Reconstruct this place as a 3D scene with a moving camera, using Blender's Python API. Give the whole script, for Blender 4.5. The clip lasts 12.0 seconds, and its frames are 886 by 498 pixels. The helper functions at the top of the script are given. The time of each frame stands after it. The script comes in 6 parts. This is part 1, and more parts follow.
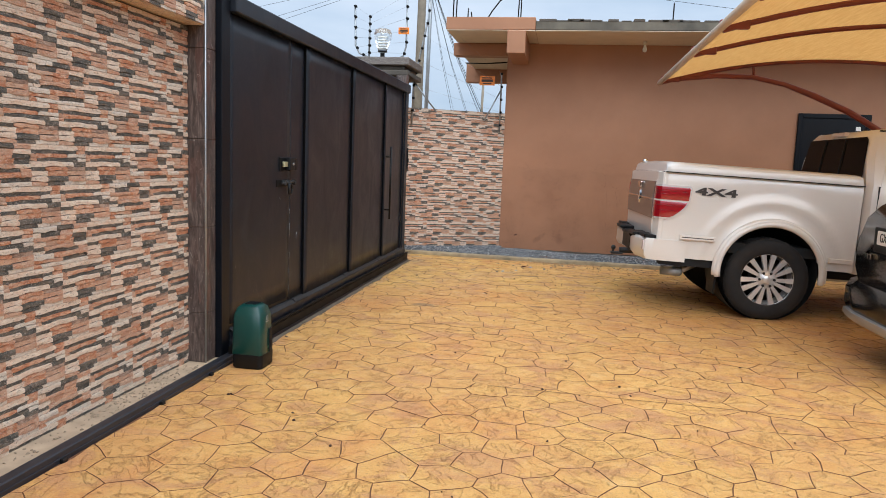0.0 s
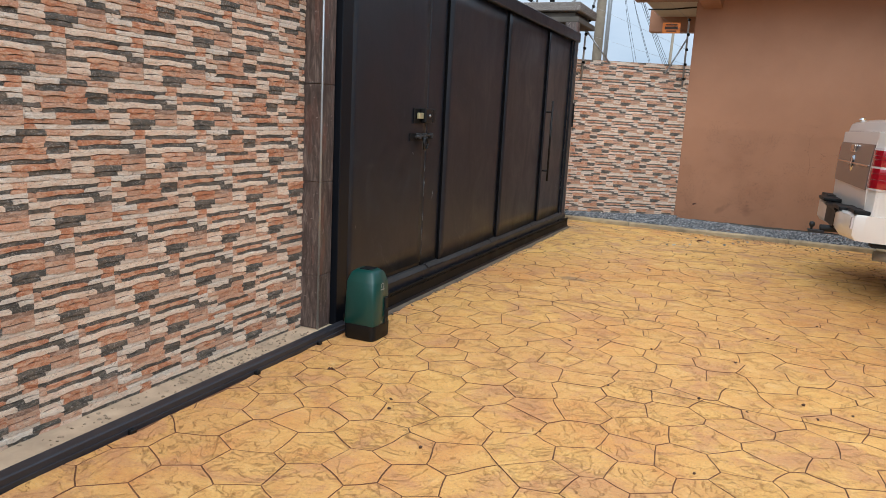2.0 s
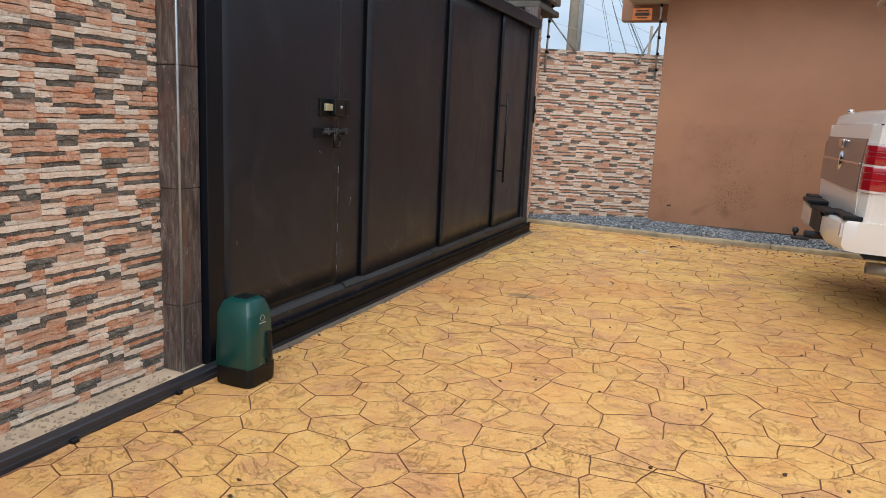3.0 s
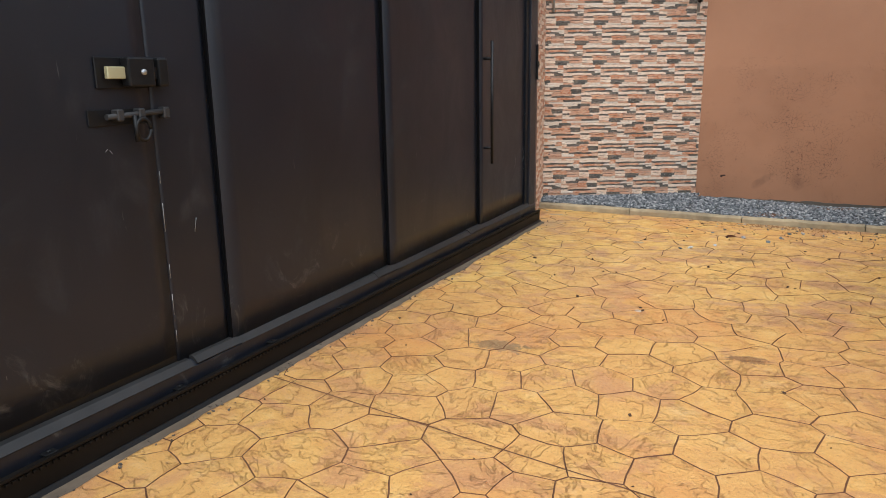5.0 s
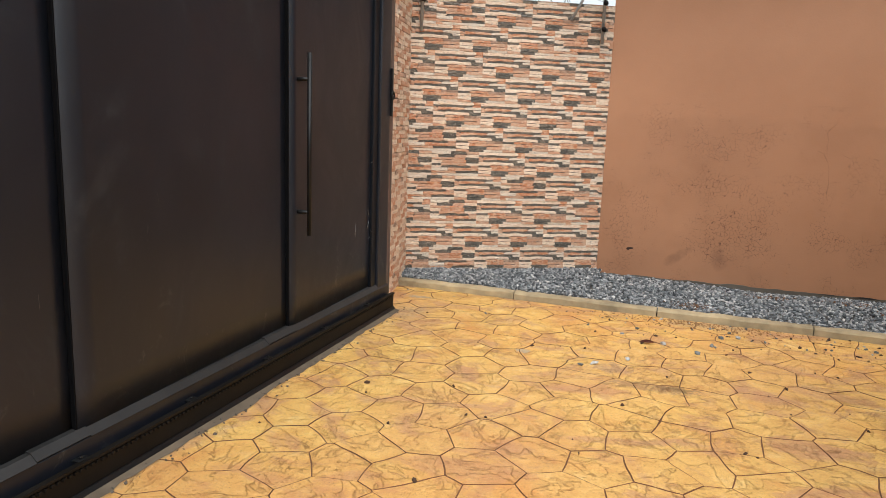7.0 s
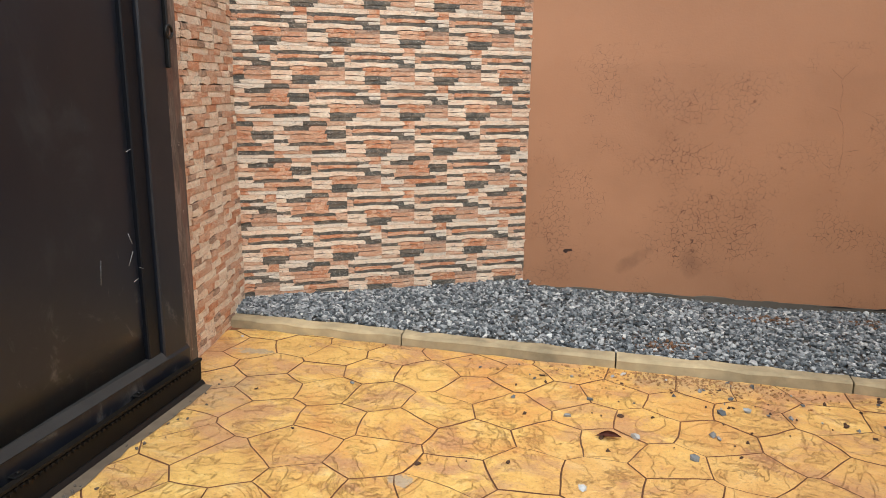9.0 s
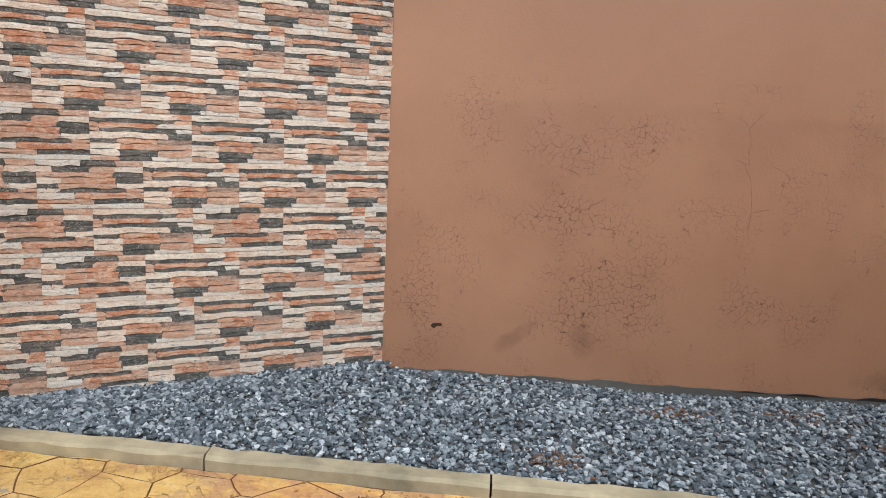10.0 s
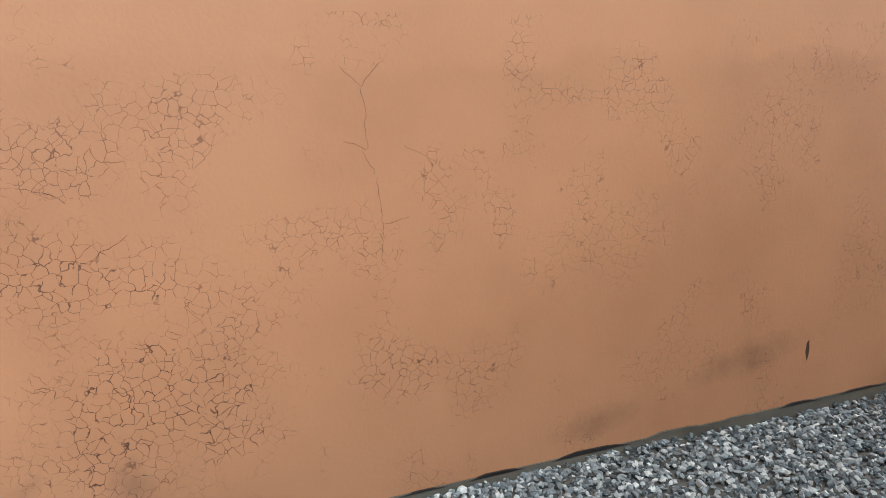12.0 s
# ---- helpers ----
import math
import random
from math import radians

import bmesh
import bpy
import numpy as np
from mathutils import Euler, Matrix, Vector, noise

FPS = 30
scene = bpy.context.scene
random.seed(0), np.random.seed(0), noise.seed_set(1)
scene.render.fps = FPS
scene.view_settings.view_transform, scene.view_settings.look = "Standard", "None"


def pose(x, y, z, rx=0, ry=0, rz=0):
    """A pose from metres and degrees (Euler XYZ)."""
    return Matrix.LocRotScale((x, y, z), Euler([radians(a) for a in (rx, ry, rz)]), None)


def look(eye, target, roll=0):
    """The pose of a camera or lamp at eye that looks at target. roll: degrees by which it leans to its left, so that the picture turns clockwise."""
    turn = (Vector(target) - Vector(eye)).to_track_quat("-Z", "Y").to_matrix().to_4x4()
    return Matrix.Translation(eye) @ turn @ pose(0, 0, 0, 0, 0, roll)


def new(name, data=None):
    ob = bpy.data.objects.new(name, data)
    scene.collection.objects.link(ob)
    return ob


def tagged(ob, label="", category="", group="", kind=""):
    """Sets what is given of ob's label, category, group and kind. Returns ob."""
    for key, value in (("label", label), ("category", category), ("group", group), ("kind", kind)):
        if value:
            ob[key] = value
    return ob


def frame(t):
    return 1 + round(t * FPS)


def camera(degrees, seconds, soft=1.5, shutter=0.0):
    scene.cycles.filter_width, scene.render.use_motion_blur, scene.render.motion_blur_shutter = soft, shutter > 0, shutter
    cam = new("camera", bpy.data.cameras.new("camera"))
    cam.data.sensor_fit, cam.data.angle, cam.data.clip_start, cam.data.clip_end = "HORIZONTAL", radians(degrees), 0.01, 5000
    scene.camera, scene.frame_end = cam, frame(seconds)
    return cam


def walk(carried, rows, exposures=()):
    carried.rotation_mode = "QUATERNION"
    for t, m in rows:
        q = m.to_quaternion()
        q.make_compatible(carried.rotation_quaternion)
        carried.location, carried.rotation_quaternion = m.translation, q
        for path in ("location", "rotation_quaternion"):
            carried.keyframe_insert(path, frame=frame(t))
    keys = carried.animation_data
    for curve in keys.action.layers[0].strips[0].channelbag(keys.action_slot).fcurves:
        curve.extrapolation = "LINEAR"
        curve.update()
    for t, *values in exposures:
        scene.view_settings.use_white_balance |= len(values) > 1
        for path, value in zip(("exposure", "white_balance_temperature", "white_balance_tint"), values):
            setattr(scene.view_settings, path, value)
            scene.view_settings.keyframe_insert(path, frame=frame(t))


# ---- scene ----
# camera and walk
cam = camera(63.4, 12.0, 0.9)
PATH = [
    (0, (0.436, 0.24, 1.485), (0.132, 2.062, 1.262), 2.2),
    (0.5, (0.445, 0.252, 1.481), (0.151, 2.074, 1.244), 2.0),
    (1, (0.435, 0.334, 1.458), (0.179, 2.155, 1.179), 2.5),
    (1.5, (0.502, 0.637, 1.433), (0.093, 2.423, 1.109), 4.2),
    (2, (0.526, 1.018, 1.432), (-0.205, 2.694, 1.091), 3.0),
    (2.5, (0.53, 1.529, 1.423), (-0.143, 3.238, 1.133), 4.7),
    (3, (0.59, 2.039, 1.404), (-0.112, 3.728, 1.062), 2.7),
    (3.2, (0.593, 2.228, 1.406), (-0.164, 3.889, 1.05), 1.7),
    (4.8, (0.429, 3.929, 1.36), (-0.318, 5.564, 0.88), -0.6),
    (5, (0.376, 4.152, 1.375), (-0.433, 5.772, 0.947), -0.9),
    (5.5, (0.324, 4.668, 1.358), (-0.497, 6.277, 0.911), -1.1),
    (6, (0.196, 5.106, 1.36), (-0.737, 6.668, 0.976), -0.9),
    (6.5, (0.052, 5.619, 1.364), (-0.583, 7.344, 1.085), 2.4),
    (6.7, (0.043, 5.827, 1.337), (-0.537, 7.57, 1.041), 2.4),
    (8.3, (-0.092, 7.435, 1.329), (-0.69, 9.144, 0.902), 0.3),
    (8.5, (-0.115, 7.613, 1.319), (-0.698, 9.321, 0.869), 0.1),
    (9, (-0.187, 8.111, 1.317), (-0.578, 9.88, 0.896), 0.7),
    (9.5, (-0.101, 8.606, 1.311), (-0.344, 10.408, 0.915), 1.4),
    (10, (-0.133, 9.028, 1.319), (-0.247, 10.855, 0.996), 2.7),
    (10.5, (-0.118, 9.468, 1.316), (0.019, 11.294, 0.988), 3.4),
    (11, (0.046, 9.825, 1.321), (0.275, 11.634, 0.958), -0.5),
    (11.3, (0.146, 10.071, 1.313), (0.507, 11.859, 0.954), -0.8),
    (11.5, (0.215, 10.263, 1.322), (0.698, 12.02, 0.953), -0.8),
    (11.6, (0.26, 10.346, 1.326), (0.792, 12.091, 0.963), -0.8),
    (12, (0.528, 10.562, 1.377), (1.19, 12.245, 0.948), -0.9),
]
EXPO = [(0, 0.02, 5700, 8), (2.5, 0.04, 5700, 7), (5, 0.16, 5850, 8), (5.5, 0.27, 5950, 8), (6, 0.26, 5800, 7), (6.5, 0.36, 6250, 8), (8.5, 0.38, 6350, 7), (9, 0.44, 6200, 7), (9.5, 0.52, 5400, 4), (10, 0.41, 5400, 3), (10.5, 0.54, 5450, 4), (11, 0.66, 5600, 2), (11.5, 0.79, 5700, 1), (12, 1.03, 5700, -1)]
walk(cam, [(t, look(eye, target, roll)) for t, eye, target, roll in PATH], EXPO)

# ---- world and sun: bright overcast ----
SUN_ELEV, SUN_ROT = 54.0, 160.0
world = bpy.data.worlds.new("overcast_sky")
scene.world = world
world.use_nodes = True
wn, wl = world.node_tree.nodes, world.node_tree.links
for n in list(wn):
    wn.remove(n)
w_out = wn.new("ShaderNodeOutputWorld")
w_bg = wn.new("ShaderNodeBackground")
w_sky = wn.new("ShaderNodeTexSky")
w_sky.sky_type = "NISHITA"
w_sky.sun_disc = False
w_sky.sun_elevation, w_sky.sun_rotation = radians(SUN_ELEV), radians(SUN_ROT)
w_sky.air_density, w_sky.dust_density, w_sky.ozone_density = 1.0, 4.0, 1.5
# a thin even cloud deck over the sky
w_tc = wn.new("ShaderNodeTexCoord")
w_map = wn.new("ShaderNodeMapping")
w_map.inputs["Scale"].default_value = (1.0, 1.0, 3.5)
w_noise = wn.new("ShaderNodeTexNoise")
w_noise.inputs["Scale"].default_value, w_noise.inputs["Detail"].default_value = 3.2, 7
w_ramp = wn.new("ShaderNodeValToRGB")
w_ramp.color_ramp.elements[0].position, w_ramp.color_ramp.elements[0].color = 0.36, (5.6, 6.4, 7.2, 1)
w_ramp.color_ramp.elements[1].position, w_ramp.color_ramp.elements[1].color = 0.66, (8.0, 8.3, 8.6, 1)
w_mix = wn.new("ShaderNodeMix")
w_mix.data_type = "RGBA"
w_mix.inputs[0].default_value = 0.85
wl.new(w_tc.outputs["Generated"], w_map.inputs["Vector"])
wl.new(w_map.outputs["Vector"], w_noise.inputs["Vector"])
wl.new(w_noise.outputs["Fac"], w_ramp.inputs["Fac"])
wl.new(w_sky.outputs["Color"], w_mix.inputs[6])
wl.new(w_ramp.outputs["Color"], w_mix.inputs[7])
wl.new(w_mix.outputs[2], w_bg.inputs["Color"])
w_bg.inputs["Strength"].default_value = 0.11
wl.new(w_bg.outputs["Background"], w_out.inputs["Surface"])

sun = new("sun", bpy.data.lights.new("sun", "SUN"))
sun.data.energy, sun.data.angle, sun.data.color = 3.8, radians(85), (1.0, 0.98, 0.94)
sun.matrix_basis = look((math.sin(radians(SUN_ROT)) * 30, math.cos(radians(SUN_ROT)) * 30, math.tan(radians(SUN_ELEV)) * 30), (0, 0, 0))


# ---- materials ----
def lin(r, g, b):
    return tuple(((c / 255) / 12.92 if c / 255 <= 0.04045 else ((c / 255 + 0.055) / 1.055) ** 2.4) for c in (r, g, b)) + (1,)


class Mat:
    """A small builder of procedural materials on world position."""

    def __init__(self, name, rough=0.7, metal=0.0):
        self.m = bpy.data.materials.new(name)
        self.m.use_nodes = True
        self.n, self.l = self.m.node_tree.nodes, self.m.node_tree.links
        self.b = self.n["Principled BSDF"]
        self.b.inputs["Roughness"].default_value = rough
        self.b.inputs["Metallic"].default_value = metal
        self.geo = self.n.new("ShaderNodeNewGeometry")
        self.pos = self.geo.outputs["Position"]

    def scaled(self, sx, sy, sz, rot=0.0):
        k = self.n.new("ShaderNodeMapping")
        k.inputs["Scale"].default_value = (sx, sy, sz)
        k.inputs["Rotation"].default_value = (0, 0, rot)
        self.l.new(self.pos, k.inputs["Vector"])
        return k.outputs["Vector"]

    def noise(self, scale, detail=5, rough=0.55, vec=None, distort=0.0):
        k = self.n.new("ShaderNodeTexNoise")
        k.inputs["Scale"].default_value, k.inputs["Detail"].default_value = scale, detail
        k.inputs["Roughness"].default_value, k.inputs["Distortion"].default_value = rough, distort
        self.l.new(vec or self.pos, k.inputs["Vector"])
        return k.outputs["Fac"]

    def ramp(self, fac, stops):
        k = self.n.new("ShaderNodeValToRGB")
        e = k.color_ramp.elements
        while len(e) < len(stops):
            e.new(0.5)
        for el, (p, c) in zip(e, stops):
            el.position = p
            el.color = c if hasattr(c, "__len__") else (c, c, c, 1)
        self.l.new(fac, k.inputs["Fac"])
        return k.outputs["Color"]

    def mix(self, fac, a, b, mode="MIX"):
        k = self.n.new("ShaderNodeMix")
        k.data_type, k.blend_type = "RGBA", mode
        for s, v in ((0, fac), (6, a), (7, b)):
            if hasattr(v, "is_linked"):
                self.l.new(v, k.inputs[s])
            else:
                k.inputs[s].default_value = v
        return k.outputs[2]

    def math(self, op, a, b=0.0, c=0.0):
        k = self.n.new("ShaderNodeMath")
        k.operation = op
        for s, v in enumerate((a, b, c)):
            if hasattr(v, "is_linked"):
                self.l.new(v, k.inputs[s])
            else:
                k.inputs[s].default_value = v
        return k.outputs[0]

    def height(self):
        k = self.n.new("ShaderNodeSeparateXYZ")
        self.l.new(self.pos, k.inputs[0])
        return k.outputs

    def random(self, island=False):
        if island:
            return self.geo.outputs["Random Per Island"]
        return self.n.new("ShaderNodeObjectInfo").outputs["Random"]

    def turned(self, r):
        """World position turned and shifted by a random number, so that each piece has its own grain."""
        k = self.n.new("ShaderNodeMapping")
        rot, at = self.n.new("ShaderNodeCombineXYZ"), self.n.new("ShaderNodeCombineXYZ")
        self.l.new(self.math("MULTIPLY", r, 9.4), rot.inputs[2])
        self.l.new(self.math("MULTIPLY", r, 31.0), at.inputs[2])
        self.l.new(rot.outputs[0], k.inputs["Rotation"])
        self.l.new(at.outputs[0], k.inputs["Location"])
        self.l.new(self.pos, k.inputs["Vector"])
        return k.outputs["Vector"]

    def colour(self, c):
        if hasattr(c, "is_linked"):
            self.l.new(c, self.b.inputs["Base Color"])
        else:
            self.b.inputs["Base Color"].default_value = c
        return self

    def roughness(self, r):
        self.l.new(r, self.b.inputs["Roughness"])
        return self

    def bump(self, h, strength=0.3, dist=0.01):
        k = self.n.new("ShaderNodeBump")
        k.inputs["Strength"].default_value, k.inputs["Distance"].default_value = strength, dist
        self.l.new(h, k.inputs["Height"])
        self.l.new(k.outputs["Normal"], self.b.inputs["Normal"])
        return self


def simple(name, rgb, rough=0.6, metal=0.0, var=0.12, scale=14.0, bump=0.12, coat=0.0, sheen=0.5):
    """A plain painted or cast surface with two scales of unevenness."""
    k = Mat(name, rough, metal)
    c = lin(*rgb)
    lo = tuple(v * (1 - var) for v in c[:3]) + (1,)
    hi = tuple(min(1, v * (1 + var)) for v in c[:3]) + (1,)
    n1, n2 = k.noise(scale), k.noise(scale * 0.17, 3)
    k.colour(k.mix(0.5, k.ramp(n1, [(0.3, lo), (0.7, hi)]), k.ramp(n2, [(0.35, lo), (0.65, hi)])))
    k.roughness(k.ramp(n2, [(0.3, max(0, rough - 0.08)), (0.7, min(1, rough + 0.08))]))
    k.b.inputs["Specular IOR Level"].default_value = sheen
    if bump:
        k.bump(k.noise(scale * 6, 4), bump, 0.004)
    if coat:
        k.b.inputs["Coat Weight"].default_value = coat
        k.b.inputs["Coat Roughness"].default_value = 0.06
    return k.m


def strip_stone(name, dark, light, rough=0.6, blotch=(206, 172, 150), amount=0.55):
    """Pressed stone-look strip: layered grain, blotches of a second colour, pale veins and dark pits."""
    k = Mat(name, rough)
    grain = k.noise(17, 10, 0.72, k.scaled(1, 1, 3.0), 1.8)
    c = k.ramp(grain, [(0.3, lin(*dark)), (0.5, lin(*[(p + q) / 2 for p, q in zip(dark, light)])), (0.68, lin(*light))])
    bl = k.noise(11, 7, 0.66, k.scaled(1, 1, 2.2, 0.4), 1.1)
    c = k.mix(k.ramp(bl, [(0.47, 0.0), (0.54, amount)]), c, lin(*blotch))
    veins = k.noise(34, 6, 0.65, k.scaled(1, 1, 2.0), 2.8)
    c = k.mix(k.ramp(veins, [(0.56, 0.0), (0.62, 0.45), (0.68, 0.0)]), c, lin(232, 222, 212))
    pits = k.noise(48, 5, 0.7, k.scaled(1, 1, 2.4), 1.0)
    c = k.mix(k.ramp(pits, [(0.56, 0.0), (0.66, 0.7)]), c, lin(70, 60, 55))
    chip = k.noise(26, 8, 0.75, k.scaled(1, 1, 1.7, 0.2), 1.6)
    c = k.mix(k.ramp(chip, [(0.36, 0.55), (0.44, 0.0)]), c, lin(*[v * 0.62 for v in dark]))
    k.colour(k.mix(k.math("MULTIPLY", k.random(), 0.14), c, lin(*[v * 0.7 for v in dark])))
    k.bump(k.mix(0.5, grain, chip), 1.0, 0.012)
    return k.m


M_CREAM = strip_stone("cladding_cream", (208, 184, 160), (244, 228, 208), blotch=(216, 172, 140), amount=0.45)
M_WHITE = strip_stone("cladding_white", (198, 182, 164), (234, 222, 206), blotch=(214, 186, 162), amount=0.45)
M_ORANGE = strip_stone("cladding_orange", (164, 98, 62), (216, 154, 114), blotch=(222, 188, 158), amount=0.55)
M_PINK = strip_stone("cladding_tan", (178, 134, 106), (218, 184, 156), blotch=(192, 130, 94))
M_BROWN = strip_stone("cladding_brown", (118, 90, 72), (170, 136, 114), blotch=(200, 168, 144))
M_DARK = strip_stone("cladding_charcoal", (50, 49, 44), (100, 95, 86), blotch=(136, 120, 104), amount=0.45)
M_JOINT = simple("tile_joint", (110, 96, 86), 0.85)


def slab_stone():
    """Ochre stamped concrete: sparse slate ridges, mauve antique stain, cement spots, grit."""
    k = Mat("stamped_concrete", 0.5)
    isl, obj = k.random(True), k.random()
    mottle = k.noise(6.5, 11, 0.72, k.scaled(1, 1.3, 1, 0.5), 0.5)
    c = k.ramp(mottle, [(0.3, lin(196, 144, 74)), (0.44, lin(222, 176, 94)), (0.56, lin(236, 194, 108)), (0.72, lin(248, 220, 150))])
    big = k.noise(0.75, 4, 0.6)
    c = k.mix(k.ramp(big, [(0.45, 0.0), (0.66, 0.4)]), c, lin(206, 152, 102))
    rust = k.noise(1.3, 6, 0.65, k.scaled(1, 1, 1, 0.9), 0.6)
    c = k.mix(k.ramp(rust, [(0.51, 0.0), (0.65, 0.6)]), c, lin(212, 138, 70))
    mauve = k.noise(2.4, 10, 0.7, k.scaled(1, 1.4, 1, 2.1), 0.9)
    c = k.mix(k.ramp(mauve, [(0.5, 0.0), (0.57, 0.55), (0.7, 0.85)]), c, lin(180, 130, 102))
    where = k.ramp(k.noise(2.1, 3, 0.5), [(0.42, 0.05), (0.52, 1.0)])
    each = k.turned(k.math("ADD", isl, obj))
    lay = k.n.new("ShaderNodeMapping")
    lay.inputs["Scale"].default_value = (1.0, 1.5, 1.0)
    k.l.new(each, lay.inputs["Vector"])
    crest = k.noise(4.6, 7, 0.58, lay.outputs["Vector"], 0.8)
    ridge = k.math("MULTIPLY", k.ramp(crest, [(0.488, 0.0), (0.5, 1.0), (0.515, 0.3), (0.56, 0.0)]), where)
    c = k.mix(k.math("MULTIPLY", ridge, 0.4), c, lin(150, 92, 50))
    stroke = k.noise(17, 4, 0.55, lay.outputs["Vector"], 1.2)
    sw = k.ramp(k.noise(2.8, 5, 0.6, k.scaled(1, 1, 1, 1.4)), [(0.48, 0.0), (0.58, 1.0)])
    cut = k.math("MULTIPLY", k.ramp(stroke, [(0.56, 0.0), (0.6, 1.0), (0.66, 0.2)]), sw)
    c = k.mix(k.math("MULTIPLY", cut, 0.3), c, lin(146, 88, 50))
    cement = k.noise(5.5, 5, 0.6, k.scaled(1, 1, 1, 1.1), 0.3)
    c = k.mix(k.ramp(cement, [(0.7, 0.0), (0.74, 0.55)]), c, lin(168, 158, 140))
    soot = k.noise(0.9, 9, 0.78, k.scaled(1, 1, 1, 0.3), 0.4)
    c = k.mix(k.ramp(soot, [(0.66, 0.0), (0.74, 0.55)]), c, lin(112, 84, 60))
    # an orange tint over the paving, fading out towards the kerb
    xyz = k.height()
    orange_fade = k.ramp(k.math("MULTIPLY", k.math("ADD", xyz[1], k.math("MULTIPLY", k.noise(0.9, 4), 2.0)), 0.1), [(0.92, 0.42), (1.1, 0.0)])
    c = k.mix(orange_fade, c, lin(212, 148, 82))
    for sx, sy, rx, ry in ((-1.75, 10.7, 0.35, 0.6), (-1.85, 8.0, 0.12, 3.0), (0.3, 11.3, 0.8, 0.22)):
        ex = k.math("MULTIPLY", k.math("SUBTRACT", xyz[0], sx), 1 / rx)
        ey = k.math("MULTIPLY", k.math("SUBTRACT", xyz[1], sy), 1 / ry)
        far = k.math("ADD", k.math("MULTIPLY", ex, ex), k.math("MULTIPLY", ey, ey))
        c = k.mix(k.ramp(k.math("ADD", far, k.math("MULTIPLY", k.noise(7, 8, 0.7), 1.4)), [(0.6, 0.75), (1.5, 0.0)]), c, lin(176, 152, 118))
    # oil spot, trodden dirt and a few grey cement splashes
    for sx, sy, rx, ry, tone, most in ((0.237, 7.8, 0.2, 0.11, (96, 66, 40), 0.75), (-0.96, 7.48, 0.36, 0.16, (118, 100, 72), 0.7), (-0.06, 9.9, 0.5, 0.14, (140, 112, 76), 0.6), (0.1, 9.93, 0.25, 0.1, (110, 92, 66), 0.6), (-0.79, 10.22, 0.1, 0.08, (158, 154, 142), 0.8), (-1.83, 11.2, 0.22, 0.07, (160, 154, 138), 0.8), (-0.42, 8.36, 0.05, 0.05, (206, 200, 188), 0.8), (-0.25, 10.13, 0.24, 0.2, (176, 140, 112), 0.6)):
        ex = k.math("MULTIPLY", k.math("SUBTRACT", xyz[0], sx), 1 / rx)
        ey = k.math("MULTIPLY", k.math("SUBTRACT", xyz[1], sy), 1 / ry)
        far = k.math("ADD", k.math("MULTIPLY", ex, ex), k.math("MULTIPLY", ey, ey))
        c = k.mix(k.ramp(k.math("ADD", far, k.math("MULTIPLY", k.noise(16, 7, 0.72), 1.6)), [(0.95, most), (1.7, 0.0)]), c, lin(*tone))
    grit = k.noise(70, 5, 0.75)
    c = k.mix(k.ramp(grit, [(0.32, 0.6), (0.46, 0.0)]), c, lin(128, 84, 50))
    c = k.mix(k.ramp(grit, [(0.56, 0.0), (0.7, 0.4)]), c, lin(252, 226, 168))
    c = k.mix(k.math("MULTIPLY", k.math("ADD", isl, obj), 0.13), c, lin(196, 140, 92))
    k.colour(c)
    k.roughness(k.ramp(mottle, [(0.3, 0.6), (0.7, 0.36)]))
    relief = k.math("SUBTRACT", k.math("ADD", k.ramp(crest, [(0.485, 0.0), (0.505, 1.0)]), k.math("MULTIPLY", mottle, 1.2)), k.math("MULTIPLY", cut, 0.7))
    k.bump(k.math("ADD", relief, k.math("MULTIPLY", grit, 0.7)), 0.9, 0.011)
    return k.m


M_FLOOR = slab_stone()
M_GROUT = simple("floor_joint", (104, 66, 40), 0.85, var=0.35, scale=5)


